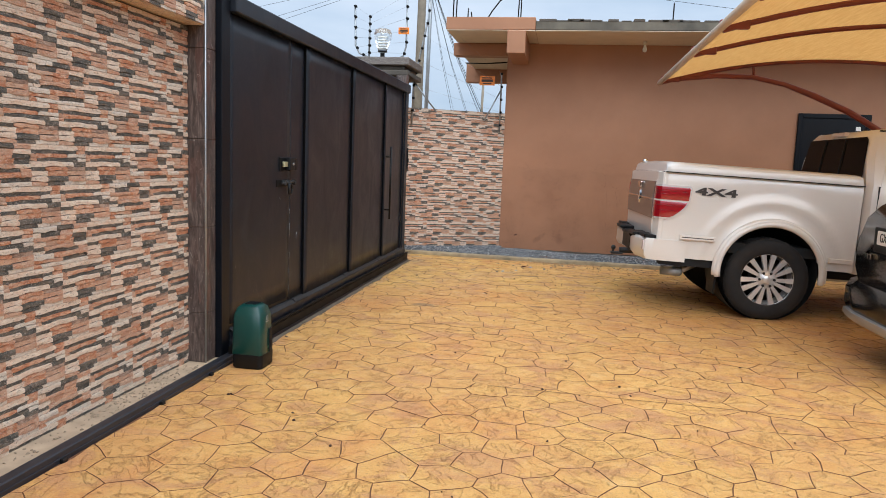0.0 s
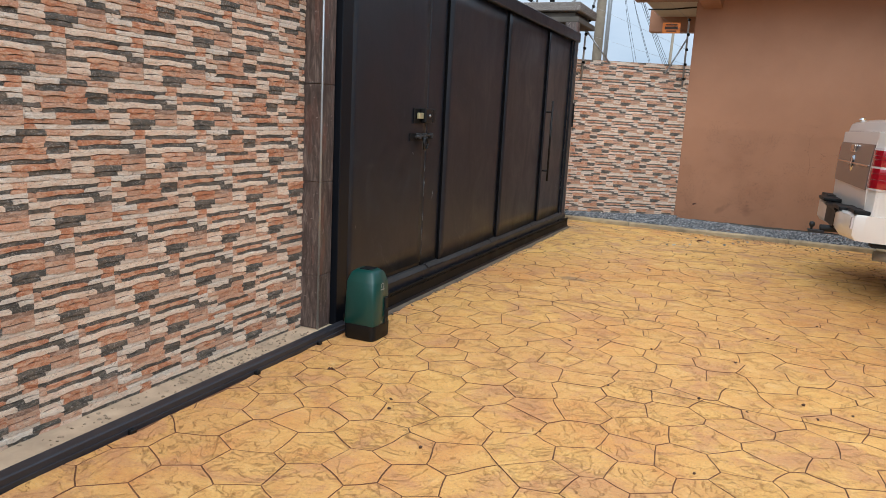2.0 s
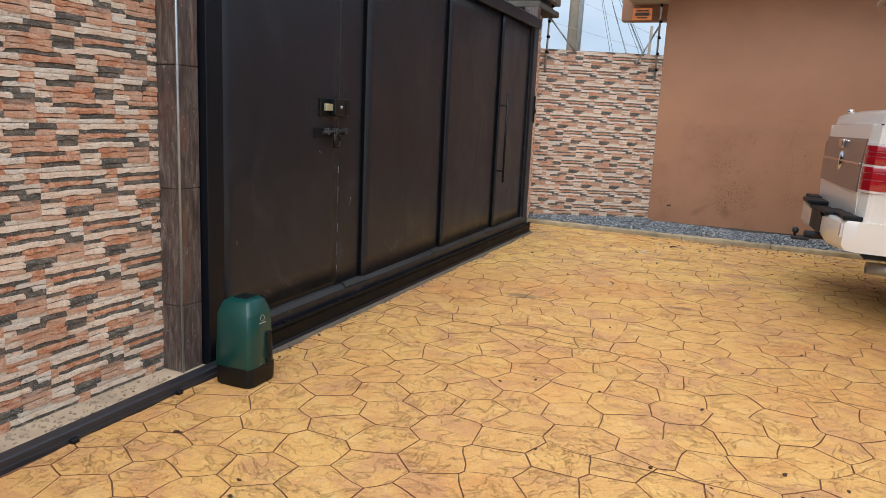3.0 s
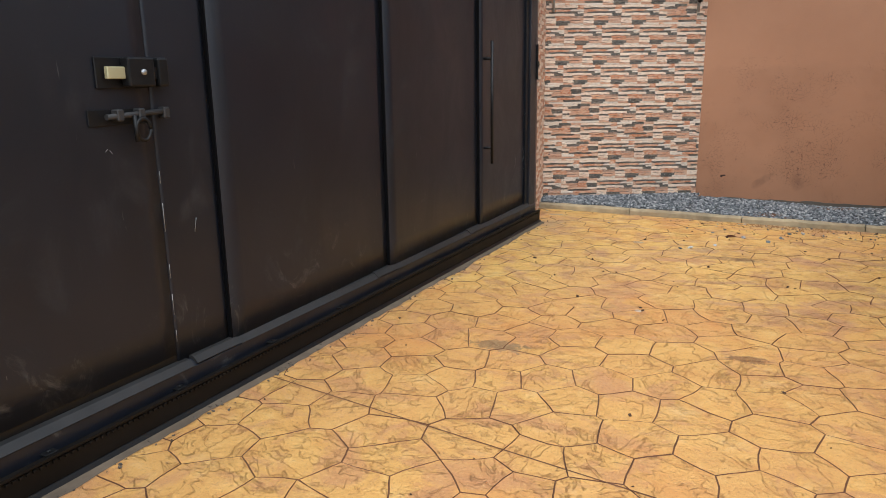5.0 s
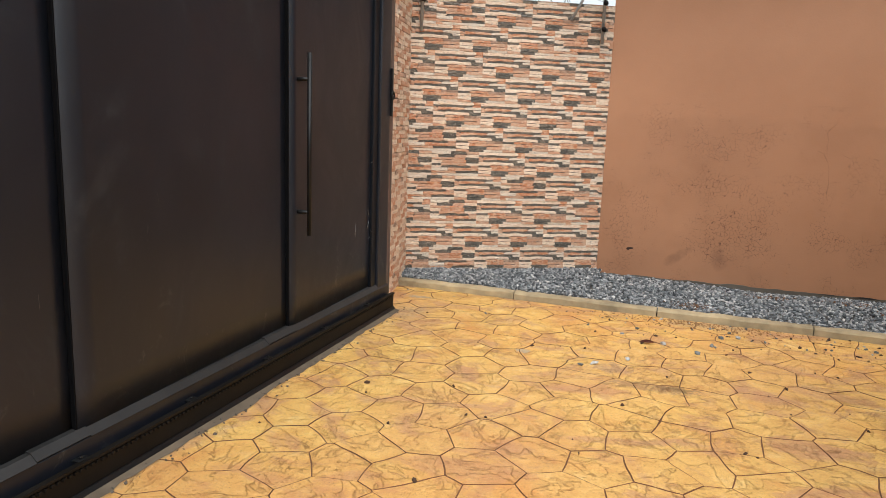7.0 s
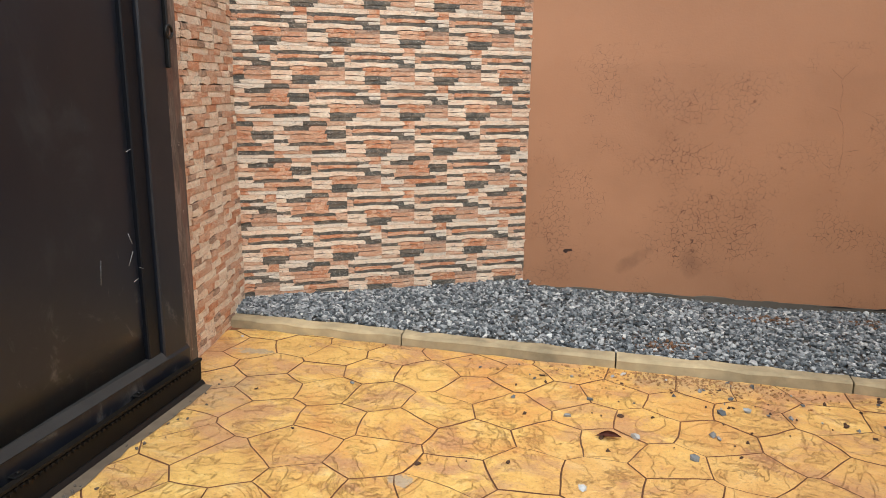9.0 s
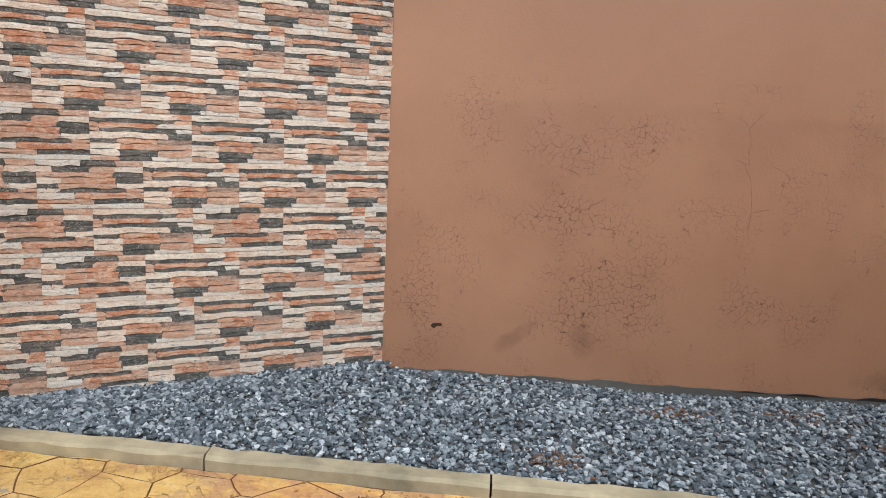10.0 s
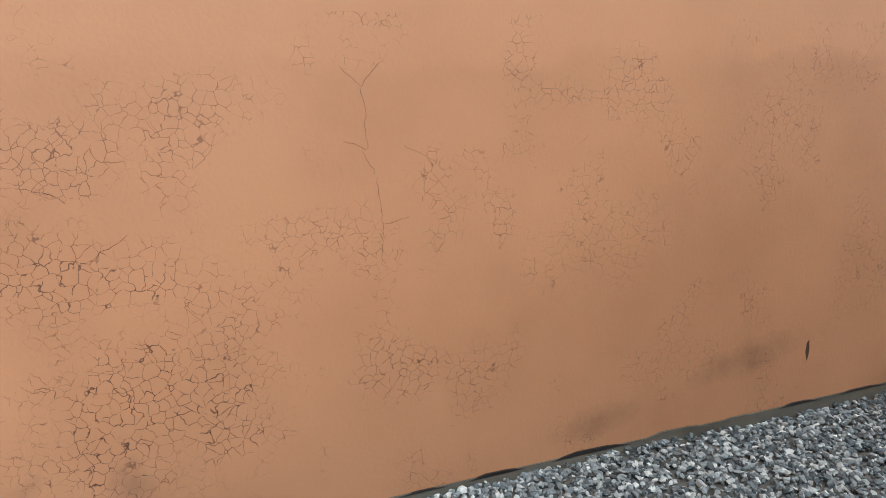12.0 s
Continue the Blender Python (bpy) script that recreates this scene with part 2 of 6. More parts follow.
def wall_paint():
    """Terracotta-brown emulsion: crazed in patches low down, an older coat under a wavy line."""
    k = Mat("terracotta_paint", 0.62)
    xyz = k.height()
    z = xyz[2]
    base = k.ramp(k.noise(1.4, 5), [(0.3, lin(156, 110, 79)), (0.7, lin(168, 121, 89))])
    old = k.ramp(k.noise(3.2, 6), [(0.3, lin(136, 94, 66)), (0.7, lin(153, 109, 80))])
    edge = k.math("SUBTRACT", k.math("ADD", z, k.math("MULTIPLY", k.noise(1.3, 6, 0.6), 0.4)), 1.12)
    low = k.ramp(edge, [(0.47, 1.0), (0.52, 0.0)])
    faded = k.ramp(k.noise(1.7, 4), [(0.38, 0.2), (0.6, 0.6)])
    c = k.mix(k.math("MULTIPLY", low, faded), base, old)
    # crazing
    v = k.n.new("ShaderNodeTexVoronoi")
    v.feature = "DISTANCE_TO_EDGE"
    v.inputs["Scale"].default_value = 31
    warp = k.n.new("ShaderNodeVectorMath")
    warp.operation = "MULTIPLY_ADD"
    wnz = k.n.new("ShaderNodeTexNoise")
    wnz.inputs["Scale"].default_value = 18
    k.l.new(k.pos, wnz.inputs["Vector"])
    k.l.new(wnz.outputs["Color"], warp.inputs[0])
    warp.inputs[1].default_value = (0.05, 0.05, 0.05)
    k.l.new(k.pos, warp.inputs[2])
    k.l.new(warp.outputs[0], v.inputs["Vector"])
    line = k.ramp(v.outputs["Distance"], [(0.01, 1.0), (0.034, 0.0)])
    ragged = k.math("MULTIPLY", k.noise(8, 6, 0.72), 2.6)
    patch = k.ramp(k.noise(3.4, 5, 0.62, k.scaled(1.0, 1.0, 0.8)), [(0.51, 0.0), (0.58, 0.6)])
    for px, pz, rx, rz, most in ((0.46, 0.46, 0.5, 0.34, 1.0), (0.3, 0.88, 0.5, 0.13, 0.9), (1.15, 0.48, 0.2, 0.17, 0.8), (0.6, 1.32, 0.3, 0.13, 0.6), (1.74, 1.33, 0.26, 0.07, 0.6), (2.64, 1.2, 0.3, 0.17, 0.5), (0.26, 1.2, 0.3, 0.15, 0.7), (-0.47, 0.52, 0.1, 0.42, 0.9), (-0.25, 1.45, 0.22, 0.09, 0.8), (2.25, 0.34, 0.34, 0.13, 0.5), (1.95, 0.84, 0.4, 0.2, 0.45), (0.95, 0.95, 0.3, 0.1, 0.6)):
        ex = k.math("MULTIPLY", k.math("SUBTRACT", xyz[0], px), 1 / rx)
        ez = k.math("MULTIPLY", k.math("SUBTRACT", z, pz), 1 / rz)
        far = k.math("ADD", k.math("ADD", k.math("MULTIPLY", ex, ex), k.math("MULTIPLY", ez, ez)), ragged)
        patch = k.math("MAXIMUM", patch, k.ramp(k.math("MULTIPLY", far, 0.5), [(0.72, most), (0.98, 0.0)]))
    broken = k.ramp(k.noise(30, 4, 0.6), [(0.38, 0.0), (0.47, 1.0)])
    reach = k.math("LESS_THAN", z, 1.56)
    crack = k.math("MULTIPLY", k.math("MULTIPLY", line, patch), k.math("MULTIPLY", broken, reach))
    c = k.mix(k.math("MULTIPLY", crack, 0.95), c, lin(52, 20, 10))
    for sx, sz, slope, rx, rz in ((0.03, 0.26, 0.75, 0.2, 0.1), (0.37, 0.27, 0.0, 0.12, 0.18), (1.9, 0.16, 0.1, 0.3, 0.12), (2.6, 0.3, 0.15, 0.5, 0.13)):
        ex = k.math("MULTIPLY", k.math("SUBTRACT", xyz[0], sx), 1 / rx)
        ez = k.math("MULTIPLY", k.math("SUBTRACT", k.math("SUBTRACT", z, sz), k.math("MULTIPLY", k.math("SUBTRACT", xyz[0], sx), slope)), 1 / rz)
        far = k.math("ADD", k.math("MULTIPLY", ex, ex), k.math("MULTIPLY", ez, ez))
        blot = k.ramp(k.math("ADD", far, k.math("MULTIPLY", k.noise(9, 6, 0.65), 1.2)), [(0.4, 0.5), (1.3, 0.0)])
        c = k.mix(blot, c, lin(86, 62, 46))
    k.colour(c)
    k.bump(k.math("SUBTRACT", k.noise(70, 4), k.math("MULTIPLY", crack, 1.0)), 0.25, 0.004)
    return k.m


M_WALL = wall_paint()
M_SOFFIT = simple("soffit_paint", (214, 200, 178), 0.75, var=0.1, scale=4)
M_CONCRETE = simple("weathered_concrete", (106, 100, 88), 0.88, var=0.45, scale=5, bump=0.4)
M_TAR = simple("black_tar", (22, 18, 18), 0.6, var=0.3, scale=14)
M_STAINED = simple("mould_stained_concrete", (86, 80, 72), 0.9, var=0.5, scale=3.2, bump=0.4)
M_KERB = simple("kerb_concrete", (160, 144, 114), 0.9, var=0.5, scale=9, bump=0.6)
M_LEDGE = simple("ledge_mortar", (172, 150, 124), 0.9, var=0.3, scale=9, bump=0.4)
M_CAPTILE = strip_stone("grey_marbled_tile", (84, 78, 72), (140, 132, 124), blotch=(110, 100, 94), amount=0.3)
M_RENDER = simple("plain_render", (142, 134, 124), 0.85, var=0.12, scale=3)


def wood_tile():
    k = Mat("wood_look_tile", 0.45)
    g = k.noise(22, 8, 0.68, k.scaled(2.2, 2.2, 0.35), 0.8)
    c = k.ramp(g, [(0.3, lin(44, 36, 34)), (0.5, lin(84, 72, 66)), (0.7, lin(128, 114, 106))])
    # staves of differing tone, each a few centimetres wide and a hand long
    v = k.n.new("ShaderNodeTexVoronoi")
    v.inputs["Scale"].default_value = 24
    k.l.new(k.scaled(1.0, 1.0, 0.22), v.inputs["Vector"])
    sep = k.n.new("ShaderNodeSeparateColor")
    k.l.new(v.outputs["Color"], sep.inputs[0])
    c = k.mix(k.ramp(sep.outputs[0], [(0.1, 0.5), (0.6, 0.0)]), c, lin(40, 30, 29))
    c = k.mix(k.ramp(sep.outputs[1], [(0.7, 0.0), (0.95, 0.4)]), c, lin(104, 66, 54))
    vein = k.noise(12, 5, 0.6, None, 3.0)
    k.colour(k.mix(k.ramp(vein, [(0.66, 0.0), (0.7, 0.6), (0.74, 0.1)]), c, lin(190, 180, 172)))
    k.bump(g, 0.35, 0.004)
    return k.m


M_WOODTILE = wood_tile()


def gate_paint():
    """Near-black satin steel, dusty and scuffed towards hand height and below."""
    k = Mat("black_satin_steel", 0.3)
    c = k.ramp(k.noise(1.2, 4), [(0.3, lin(17, 20, 27)), (0.7, lin(23, 27, 36))])
    dust = k.noise(3.0, 7, 0.7, k.scaled(1, 1, 0.6), 0.6)
    c = k.mix(k.ramp(dust, [(0.57, 0.0), (0.78, 0.13)]), c, lin(108, 108, 108))
    scr = k.noise(30, 3, 0.5, k.scaled(1, 1.6, 0.22), 0.6)
    c = k.mix(k.ramp(scr, [(0.75, 0.0), (0.78, 0.25)]), c, lin(140, 136, 130))
    k.colour(c)
    # chalky scuffs low on the sheets
    low = k.ramp(k.math("ADD", k.height()[2], k.math("MULTIPLY", k.noise(1.6, 3), 0.8)), [(0.7, 1.0), (1.0, 0.0)])
    scuff = k.noise(5.5, 9, 0.75, k.scaled(1, 1, 0.8, 0.7), 1.4)
    c = k.mix(k.math("MULTIPLY", k.ramp(scuff, [(0.57, 0.0), (0.72, 0.3)]), low), c, lin(150, 146, 140))
    k.colour(c)
    k.b.inputs["Specular IOR Level"].default_value = 0.45
    k.roughness(k.ramp(dust, [(0.35, 0.34), (0.7, 0.5)]))
    k.bump(k.noise(2.0, 3), 0.08, 0.02)
    return k.m


M_GATE = gate_paint()
M_BLACK = simple("black_painted_steel", (17, 17, 18), 0.42, var=0.2, scale=9, sheen=0.3)
M_NAVY = simple("blue_black_steel", (13, 16, 22), 0.4, var=0.2, scale=5, sheen=0.2)
M_TRACK = simple("grey_black_track_steel", (40, 40, 45), 0.4, var=0.2, scale=7)
M_SEAM_SHADE = simple("matt_black_seam_shade", (7, 7, 9), 0.75, var=0.2, scale=9, sheen=0.08)
M_SILL = simple("worn_dusty_steel", (42, 41, 41), 0.6, 0.2, var=0.35, scale=11)
M_RACK = simple("oily_brown_steel", (22, 18, 15), 0.6, 0.1, var=0.3, scale=20, sheen=0.2)
M_GALV = simple("galvanised_steel", (160, 164, 166), 0.42, 0.7, var=0.12, scale=20)
M_BRASS = simple("dull_brass_bolt", (196, 190, 150), 0.4, 0.5)
M_GREEN = simple("dark_green_plastic", (11, 58, 52), 0.32, var=0.06, scale=6, bump=0.03)
M_DARKPLASTIC = simple("black_plastic", (15, 15, 16), 0.5, var=0.15, sheen=0.25)
M_RED_STEEL = simple("oxide_red_steel", (122, 58, 50), 0.45, var=0.12, scale=6)
M_ALU = simple("cream_edge_tube", (196, 178, 158), 0.5, var=0.08)
M_BARK = simple("grey_weathered_pole", (128, 118, 102), 0.85, var=0.25, scale=8, bump=0.4)
M_SIGN = simple("orange_sign", (226, 128, 34), 0.5, var=0.06)
M_INK = simple("dark_print", (60, 40, 24), 0.6)
M_BULB = simple("opal_bulb", (232, 232, 226), 0.25, var=0.03, bump=0.0)


def fabric():
    k = Mat("sand_shade_cloth", 0.8)
    g = k.noise(8, 4, 0.6, k.scaled(4, 0.5, 1))
    c = k.ramp(g, [(0.3, lin(224, 192, 142)), (0.7, lin(238, 210, 162))])
    k.colour(c)
    k.bump(k.noise(140, 2), 0.2, 0.002)
    t = k.n.new("ShaderNodeBsdfTranslucent")
    k.l.new(c, t.inputs["Color"])
    mx = k.n.new("ShaderNodeMixShader")
    mx.inputs[0].default_value = 0.72
    k.l.new(k.b.outputs[0], mx.inputs[1])
    k.l.new(t.outputs[0], mx.inputs[2])
    k.l.new(mx.outputs[0], k.n["Material Output"].inputs["Surface"])
    return k.m


M_CLOTH = fabric()


def gravel_mat():
    k = Mat("crushed_granite", 0.75)
    r = k.random(True)
    c = k.ramp(r, [(0.0, lin(58, 62, 66)), (0.35, lin(98, 103, 107)), (0.7, lin(140, 143, 145)), (0.92, lin(176, 177, 177)), (1.0, lin(206, 205, 202))])
    k.colour(k.mix(k.ramp(k.noise(60, 5), [(0.35, 0.3), (0.65, 0.0)]), c, lin(50, 54, 58)))
    k.bump(k.noise(120, 4), 0.4, 0.004)
    return k.m


M_GRAVEL = gravel_mat()
M_SOIL = simple("damp_grit", (84, 80, 76), 0.95, var=0.4, scale=22, bump=0.5)
M_EARTH = simple("bare_earth", (134, 112, 84), 0.95, var=0.3, scale=2)


def car_paint(name, rgb, rough=0.28, metal=0.25):
    k = Mat(name, rough, metal)
    fl = k.noise(420, 2)
    c = lin(*rgb)
    k.colour(k.mix(0.5, c, k.ramp(fl, [(0.3, tuple(v * 0.93 for v in c[:3]) + (1,)), (0.7, c)])))
    k.b.inputs["Coat Weight"].default_value = 0.8
    k.b.inputs["Coat Roughness"].default_value = 0.05
    return k.m


M_PEARL = car_paint("pearl_white_paint", (226, 219, 210), 0.35, 0.1)
M_CARBLACK = car_paint("black_car_paint", (9, 10, 12), 0.18, 0.0)
M_CARBLACK.node_tree.nodes["Principled BSDF"].inputs["Coat Weight"].default_value = 0.2
M_CARBLACK.node_tree.nodes["Principled BSDF"].inputs["Specular IOR Level"].default_value = 0.3
M_TAUPE = car_paint("taupe_panel", (104, 92, 86), 0.35, 0.3)
M_CHROME = simple("chrome", (222, 222, 222), 0.09, 1.0, var=0.03, bump=0.0)
M_RIM = simple("polished_alloy", (236, 232, 228), 0.22, 0.6, var=0.06, bump=0.0)
M_TYRE = simple("dusty_rubber", (32, 29, 27), 0.85, var=0.25, scale=18)
M_UNDER = simple("underbody_black", (16, 16, 17), 0.8, var=0.2)
M_PLATE = simple("number_plate_white", (236, 234, 228), 0.4, var=0.03, bump=0)
M_DECAL = simple("charcoal_decal", (58, 52, 50), 0.45, var=0.05, bump=0)
M_SILVER = simple("satin_silver_plastic", (172, 172, 170), 0.35, 0.4, var=0.05, bump=0)


def glossy(name, rgb, rough=0.05, trans=0.0):
    k = Mat(name, rough)
    k.colour(lin(*rgb))
    k.b.inputs["Coat Weight"].default_value = 1.0
    k.b.inputs["Coat Roughness"].default_value = 0.03
    k.b.inputs["Transmission Weight"].default_value = trans
    return k.m


M_GLASS = glossy("tinted_glass", (10, 9, 9), 0.06)
M_GLASS.node_tree.nodes["Principled BSDF"].inputs["Coat Weight"].default_value = 0.0
M_GLASS.node_tree.nodes["Principled BSDF"].inputs["Specular IOR Level"].default_value = 0.04
M_REDLENS = glossy("red_lamp_lens", (150, 12, 26), 0.12)
M_REDRIB = glossy("red_lamp_rib", (118, 8, 18), 0.2)
M_CLEARLENS = glossy("clear_lamp_lens", (216, 206, 204), 0.1)
M_JAR = glossy("clear_glass", (235, 238, 240), 0.03, 0.92)


# ---- geometry helpers ----
PLACE = {}


def root(name, at, label, category, group="", yaw=0.0):
    ob = new(name)
    ob.empty_display_size = 0.1
    ob.matrix_basis = pose(*at, 0, 0, yaw)
    PLACE[ob.name] = pose(*at, 0, 0, yaw)
    return tagged(ob, label, category, group)


def mesh_of(bm, name, mats, smooth=False):
    me = bpy.data.meshes.new(name)
    bm.normal_update()
    bm.to_mesh(me)
    bm.free()
    for m in (mats if isinstance(mats, (list, tuple)) else [mats]):
        me.materials.append(m)
    if smooth:
        for p in me.polygons:
            p.use_smooth = True
        me.set_sharp_from_angle(angle=radians(38))
    return me


def part(name, bm, mats, parent=None, label="", local=False, smooth=False):
    """Links bm as one mesh under parent; bm is in world places unless local."""
    if parent is not None and not local:
        bm.transform(PLACE[parent.name].inverted())
    ob = new(name, mesh_of(bm, name, mats, smooth))
    if parent is not None:
        ob.parent = parent
        PLACE[ob.name] = PLACE[parent.name].copy()
    else:
        PLACE[ob.name] = Matrix.Identity(4)
    return tagged(ob, label)


def setting(name, bm, mats, label, smooth=False):
    ob = part(name, bm, mats, smooth=smooth)
    return tagged(ob, label, name.split("_")[0], kind="structure")


def box(bm, x0, x1, y0, y1, z0, z1, bevel=0.0, seg=1, mat=0, turn=None):
    r = bmesh.ops.create_cube(bm, size=1.0, matrix=Matrix.Translation(((x0 + x1) / 2, (y0 + y1) / 2, (z0 + z1) / 2)) @ Matrix.Diagonal((x1 - x0, y1 - y0, z1 - z0, 1)))
    vs = r["verts"]
    if bevel:
        es = list({e for v in vs for e in v.link_edges})
        out = bmesh.ops.bevel(bm, geom=es, offset=bevel, segments=seg, affect="EDGES", profile=0.5)
        vs = list({v for f in out["faces"] for v in f.verts} | {v for v in vs if v.is_valid})
    for f in {f for v in vs for f in v.link_faces}:
        f.material_index = mat
    if turn is not None:
        bmesh.ops.transform(bm, matrix=turn, verts=vs)
    return bm


def B(*a, **k):
    return box(bmesh.new(), *a, **k)


def tube(bm, pts, r, seg=10, cap=True, mat=0):
    """A round bar along pts; r may be one radius or one for each point."""
    pts = [Vector(p) for p in pts]
    rs = r if isinstance(r, (list, tuple)) else [r] * len(pts)
    rings, side = [], None
    for i, p in enumerate(pts):
        d = (pts[min(i + 1, len(pts) - 1)] - pts[max(i - 1, 0)]).normalized()
        if side is None:
            side = d.orthogonal().normalized()
        else:
            side = (side - d * side.dot(d)).normalized()
        up = d.cross(side)
        rings.append([bm.verts.new(p + (side * math.cos(a) + up * math.sin(a)) * rs[i]) for a in (2 * math.pi * j / seg for j in range(seg))])
    for a, b in zip(rings, rings[1:]):
        for j in range(seg):
            f = bm.faces.new((a[j], a[(j + 1) % seg], b[(j + 1) % seg], b[j]))
            f.material_index = mat
            f.smooth = True
    if cap:
        bm.faces.new(list(reversed(rings[0]))).material_index = mat
        bm.faces.new(rings[-1]).material_index = mat
    return bm


def T(pts, r, seg=10):
    return tube(bmesh.new(), pts, r, seg)


def lathe(bm, prof, axis="z", seg=32, at=(0, 0, 0), mat=0, closed=False):
    """Turns (radius, along) pairs about an axis through at."""
    def put(r, h, a):
        c, s = r * math.cos(a), r * math.sin(a)
        v = {"z": (c, s, h), "y": (c, h, s), "x": (h, c, s)}[axis]
        return Vector(v) + Vector(at)
    rings = [[bm.verts.new(put(max(r, 1e-4), h, 2 * math.pi * j / seg)) for j in range(seg)] for r, h in prof]
    pairs = list(zip(rings, rings[1:])) + ([(rings[-1], rings[0])] if closed else [])
    for a, b in pairs:
        for j in range(seg):
            f = bm.faces.new((a[j], a[(j + 1) % seg], b[(j + 1) % seg], b[j]))
            f.material_index = mat
            f.smooth = True
    bmesh.ops.recalc_face_normals(bm, faces=bm.faces[:])
    return bm


def prism(bm, pts, axis, a, b, bevel=0.0, mat=0):
    """Extrudes a polygon (pairs) along an axis from a to b."""
    def at(p, q, h):
        return {"x": (h, p, q), "y": (p, h, q), "z": (p, q, h)}[axis]
    lo = [bm.verts.new(at(p, q, a)) for p, q in pts]
    hi = [bm.verts.new(at(p, q, b)) for p, q in pts]
    fs = [bm.faces.new(lo), bm.faces.new(list(reversed(hi)))]
    for i in range(len(pts)):
        j = (i + 1) % len(pts)
        fs.append(bm.faces.new((lo[j], lo[i], hi[i], hi[j])))
    for f in fs:
        f.material_index = mat
    bmesh.ops.recalc_face_normals(bm, faces=fs)
    if bevel:
        bmesh.ops.bevel(bm, geom=list({e for f in fs for e in f.edges}), offset=bevel, segments=2, affect="EDGES", profile=0.5)
    return bm


def lettering(body, size, depth, m, name, mats, parent, label="", bold=0.0):
    """Writing in the built-in font as a mesh under parent, in the parent's own places."""
    cu = bpy.data.curves.new(name, "FONT")
    cu.body, cu.size, cu.extrude, cu.offset = body, size, depth, bold
    cu.align_x, cu.align_y = "CENTER", "CENTER"
    tmp = bpy.data.objects.new(name + "_tmp", cu)
    scene.collection.objects.link(tmp)
    me = bpy.data.meshes.new_from_object(tmp.evaluated_get(bpy.context.evaluated_depsgraph_get()))
    bpy.data.objects.remove(tmp)
    me.transform(m)
    me.materials.clear()
    me.materials.append(mats)
    ob = new(name, me)
    ob.parent = parent
    return tagged(ob, label)

# ---- the large structure ----
WALL_X = -2.112          # face of the clad boundary wall
GATE_X = -1.95          # sheet of the sliding gate
WALL_Y = 12.57          # face of the brown house
CORNER = (-0.646, WALL_Y)
INNER = (-2.18, 11.74)  # where the clad back wall meets the far pillar
KERB_A, KERB_B = (-2.29, 11.49), (6.5, 11.13)


def kerb_y(x):
    return KERB_A[1] + (x - KERB_A[0]) / (KERB_B[0] - KERB_A[0]) * (KERB_B[1] - KERB_A[1])


bm = bmesh.new()
bmesh.ops.create_grid(bm, x_segments=1, y_segments=1, size=1500, matrix=Matrix.Translation((0, 0, -0.06)))
setting("ground", bm, M_EARTH, "bare sandy earth reaching away on all sides")

bm = bmesh.new()
vs = [bm.verts.new(p) for p in ((-2.14, -4.6, -0.0034), (9.0, -4.6, -0.0034), (9.0, kerb_y(9.0) + 0.03, -0.0034), (-2.29, KERB_A[1] + 0.03, -0.0034), (-2.14, 11.2, -0.0034))]
bm.faces.new(vs)
FLOOR = setting("floor", bm, M_GROUT, "ochre stamped concrete paving with brown joints")

# clad boundary wall, its core behind the tiles
WALL_LEFT = setting("wall_left", B(-2.42, WALL_X - 0.012, -4.6, 4.79, -0.06, 2.9), M_JOINT, "boundary wall clad in ledgestone strip tiles")
WALL_BACK = None
bx, by = CORNER[0] - INNER[0], CORNER[1] - INNER[1]
BACK_LEN, BACK_ANG = math.hypot(bx, by), math.atan2(by, bx)
BACK_M = Matrix.Translation((*INNER, 0)) @ Matrix.Rotation(BACK_ANG, 4, "Z")
bm = B(-0.25, BACK_LEN, 0.012, 0.2, -0.06, 2.345)
bm.transform(BACK_M)
WALL_BACK = setting("wall_back", bm, M_JOINT, "low boundary wall clad in ledgestone strip tiles")

# brown house: front wall, side wall, roof slab
bm = B(CORNER[0], 9.5, WALL_Y, WALL_Y + 0.2, 0.055, 3.5)
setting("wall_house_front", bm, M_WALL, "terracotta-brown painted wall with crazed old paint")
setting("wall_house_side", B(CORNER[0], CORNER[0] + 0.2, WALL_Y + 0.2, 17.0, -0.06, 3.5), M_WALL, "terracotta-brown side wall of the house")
bm = B(CORNER[0] - 0.0, 9.5, WALL_Y - 0.006, WALL_Y + 0.2, -0.06, 0.055)
setting("wall_house_plinth", bm, M_STAINED, "raw grey cement strip at the foot of the wall")
# added walls out of view; their height and tone tune light and gate reflections
setting("wall_rear", B(-2.4, 9.5, -4.8, -4.6, -0.06, 2.6), M_RENDER, "unseen plain rendered wall added to close the yard")
setting("wall_right", B(9.3, 9.5, -4.6, WALL_Y, -0.06, 1.9), M_RENDER, "unseen plain rendered wall added to close the yard")

house = root("house_roof", (3, 12.6, 3.5), "flat concrete roof slab with stained fascia and painted corner", "roof")
part("slab", B(-0.14, 9.6, 11.35, 17.0, 3.505, 3.635, bevel=0.008), M_CONCRETE, house, "weathered grey concrete slab")
part("soffit", B(-0.14, 9.6, 11.36, WALL_Y, 3.495, 3.504), M_SOFFIT, house, "dirty cream soffit")
part("corner_slab", B(-1.5, -0.145, 11.35, 15.2, 3.505, 3.69, bevel=0.008), M_WALL, house, "brown painted overhanging slab")
part("corner_soffit", B(-1.49, -0.146, 11.36, 12.5, 3.494, 3.504), M_SOFFIT, house, "cream soffit under the corner")
part("beam", B(-0.56, -0.285, 11.33, WALL_Y - 0.002, 3.16, 3.493, bevel=0.006), M_WALL, house, "brown painted beam end")
part("beam", B(-1.56, -0.57, 12.52, 12.78, 3.29, 3.493, bevel=0.006), M_WALL, house, "brown painted cross beam")
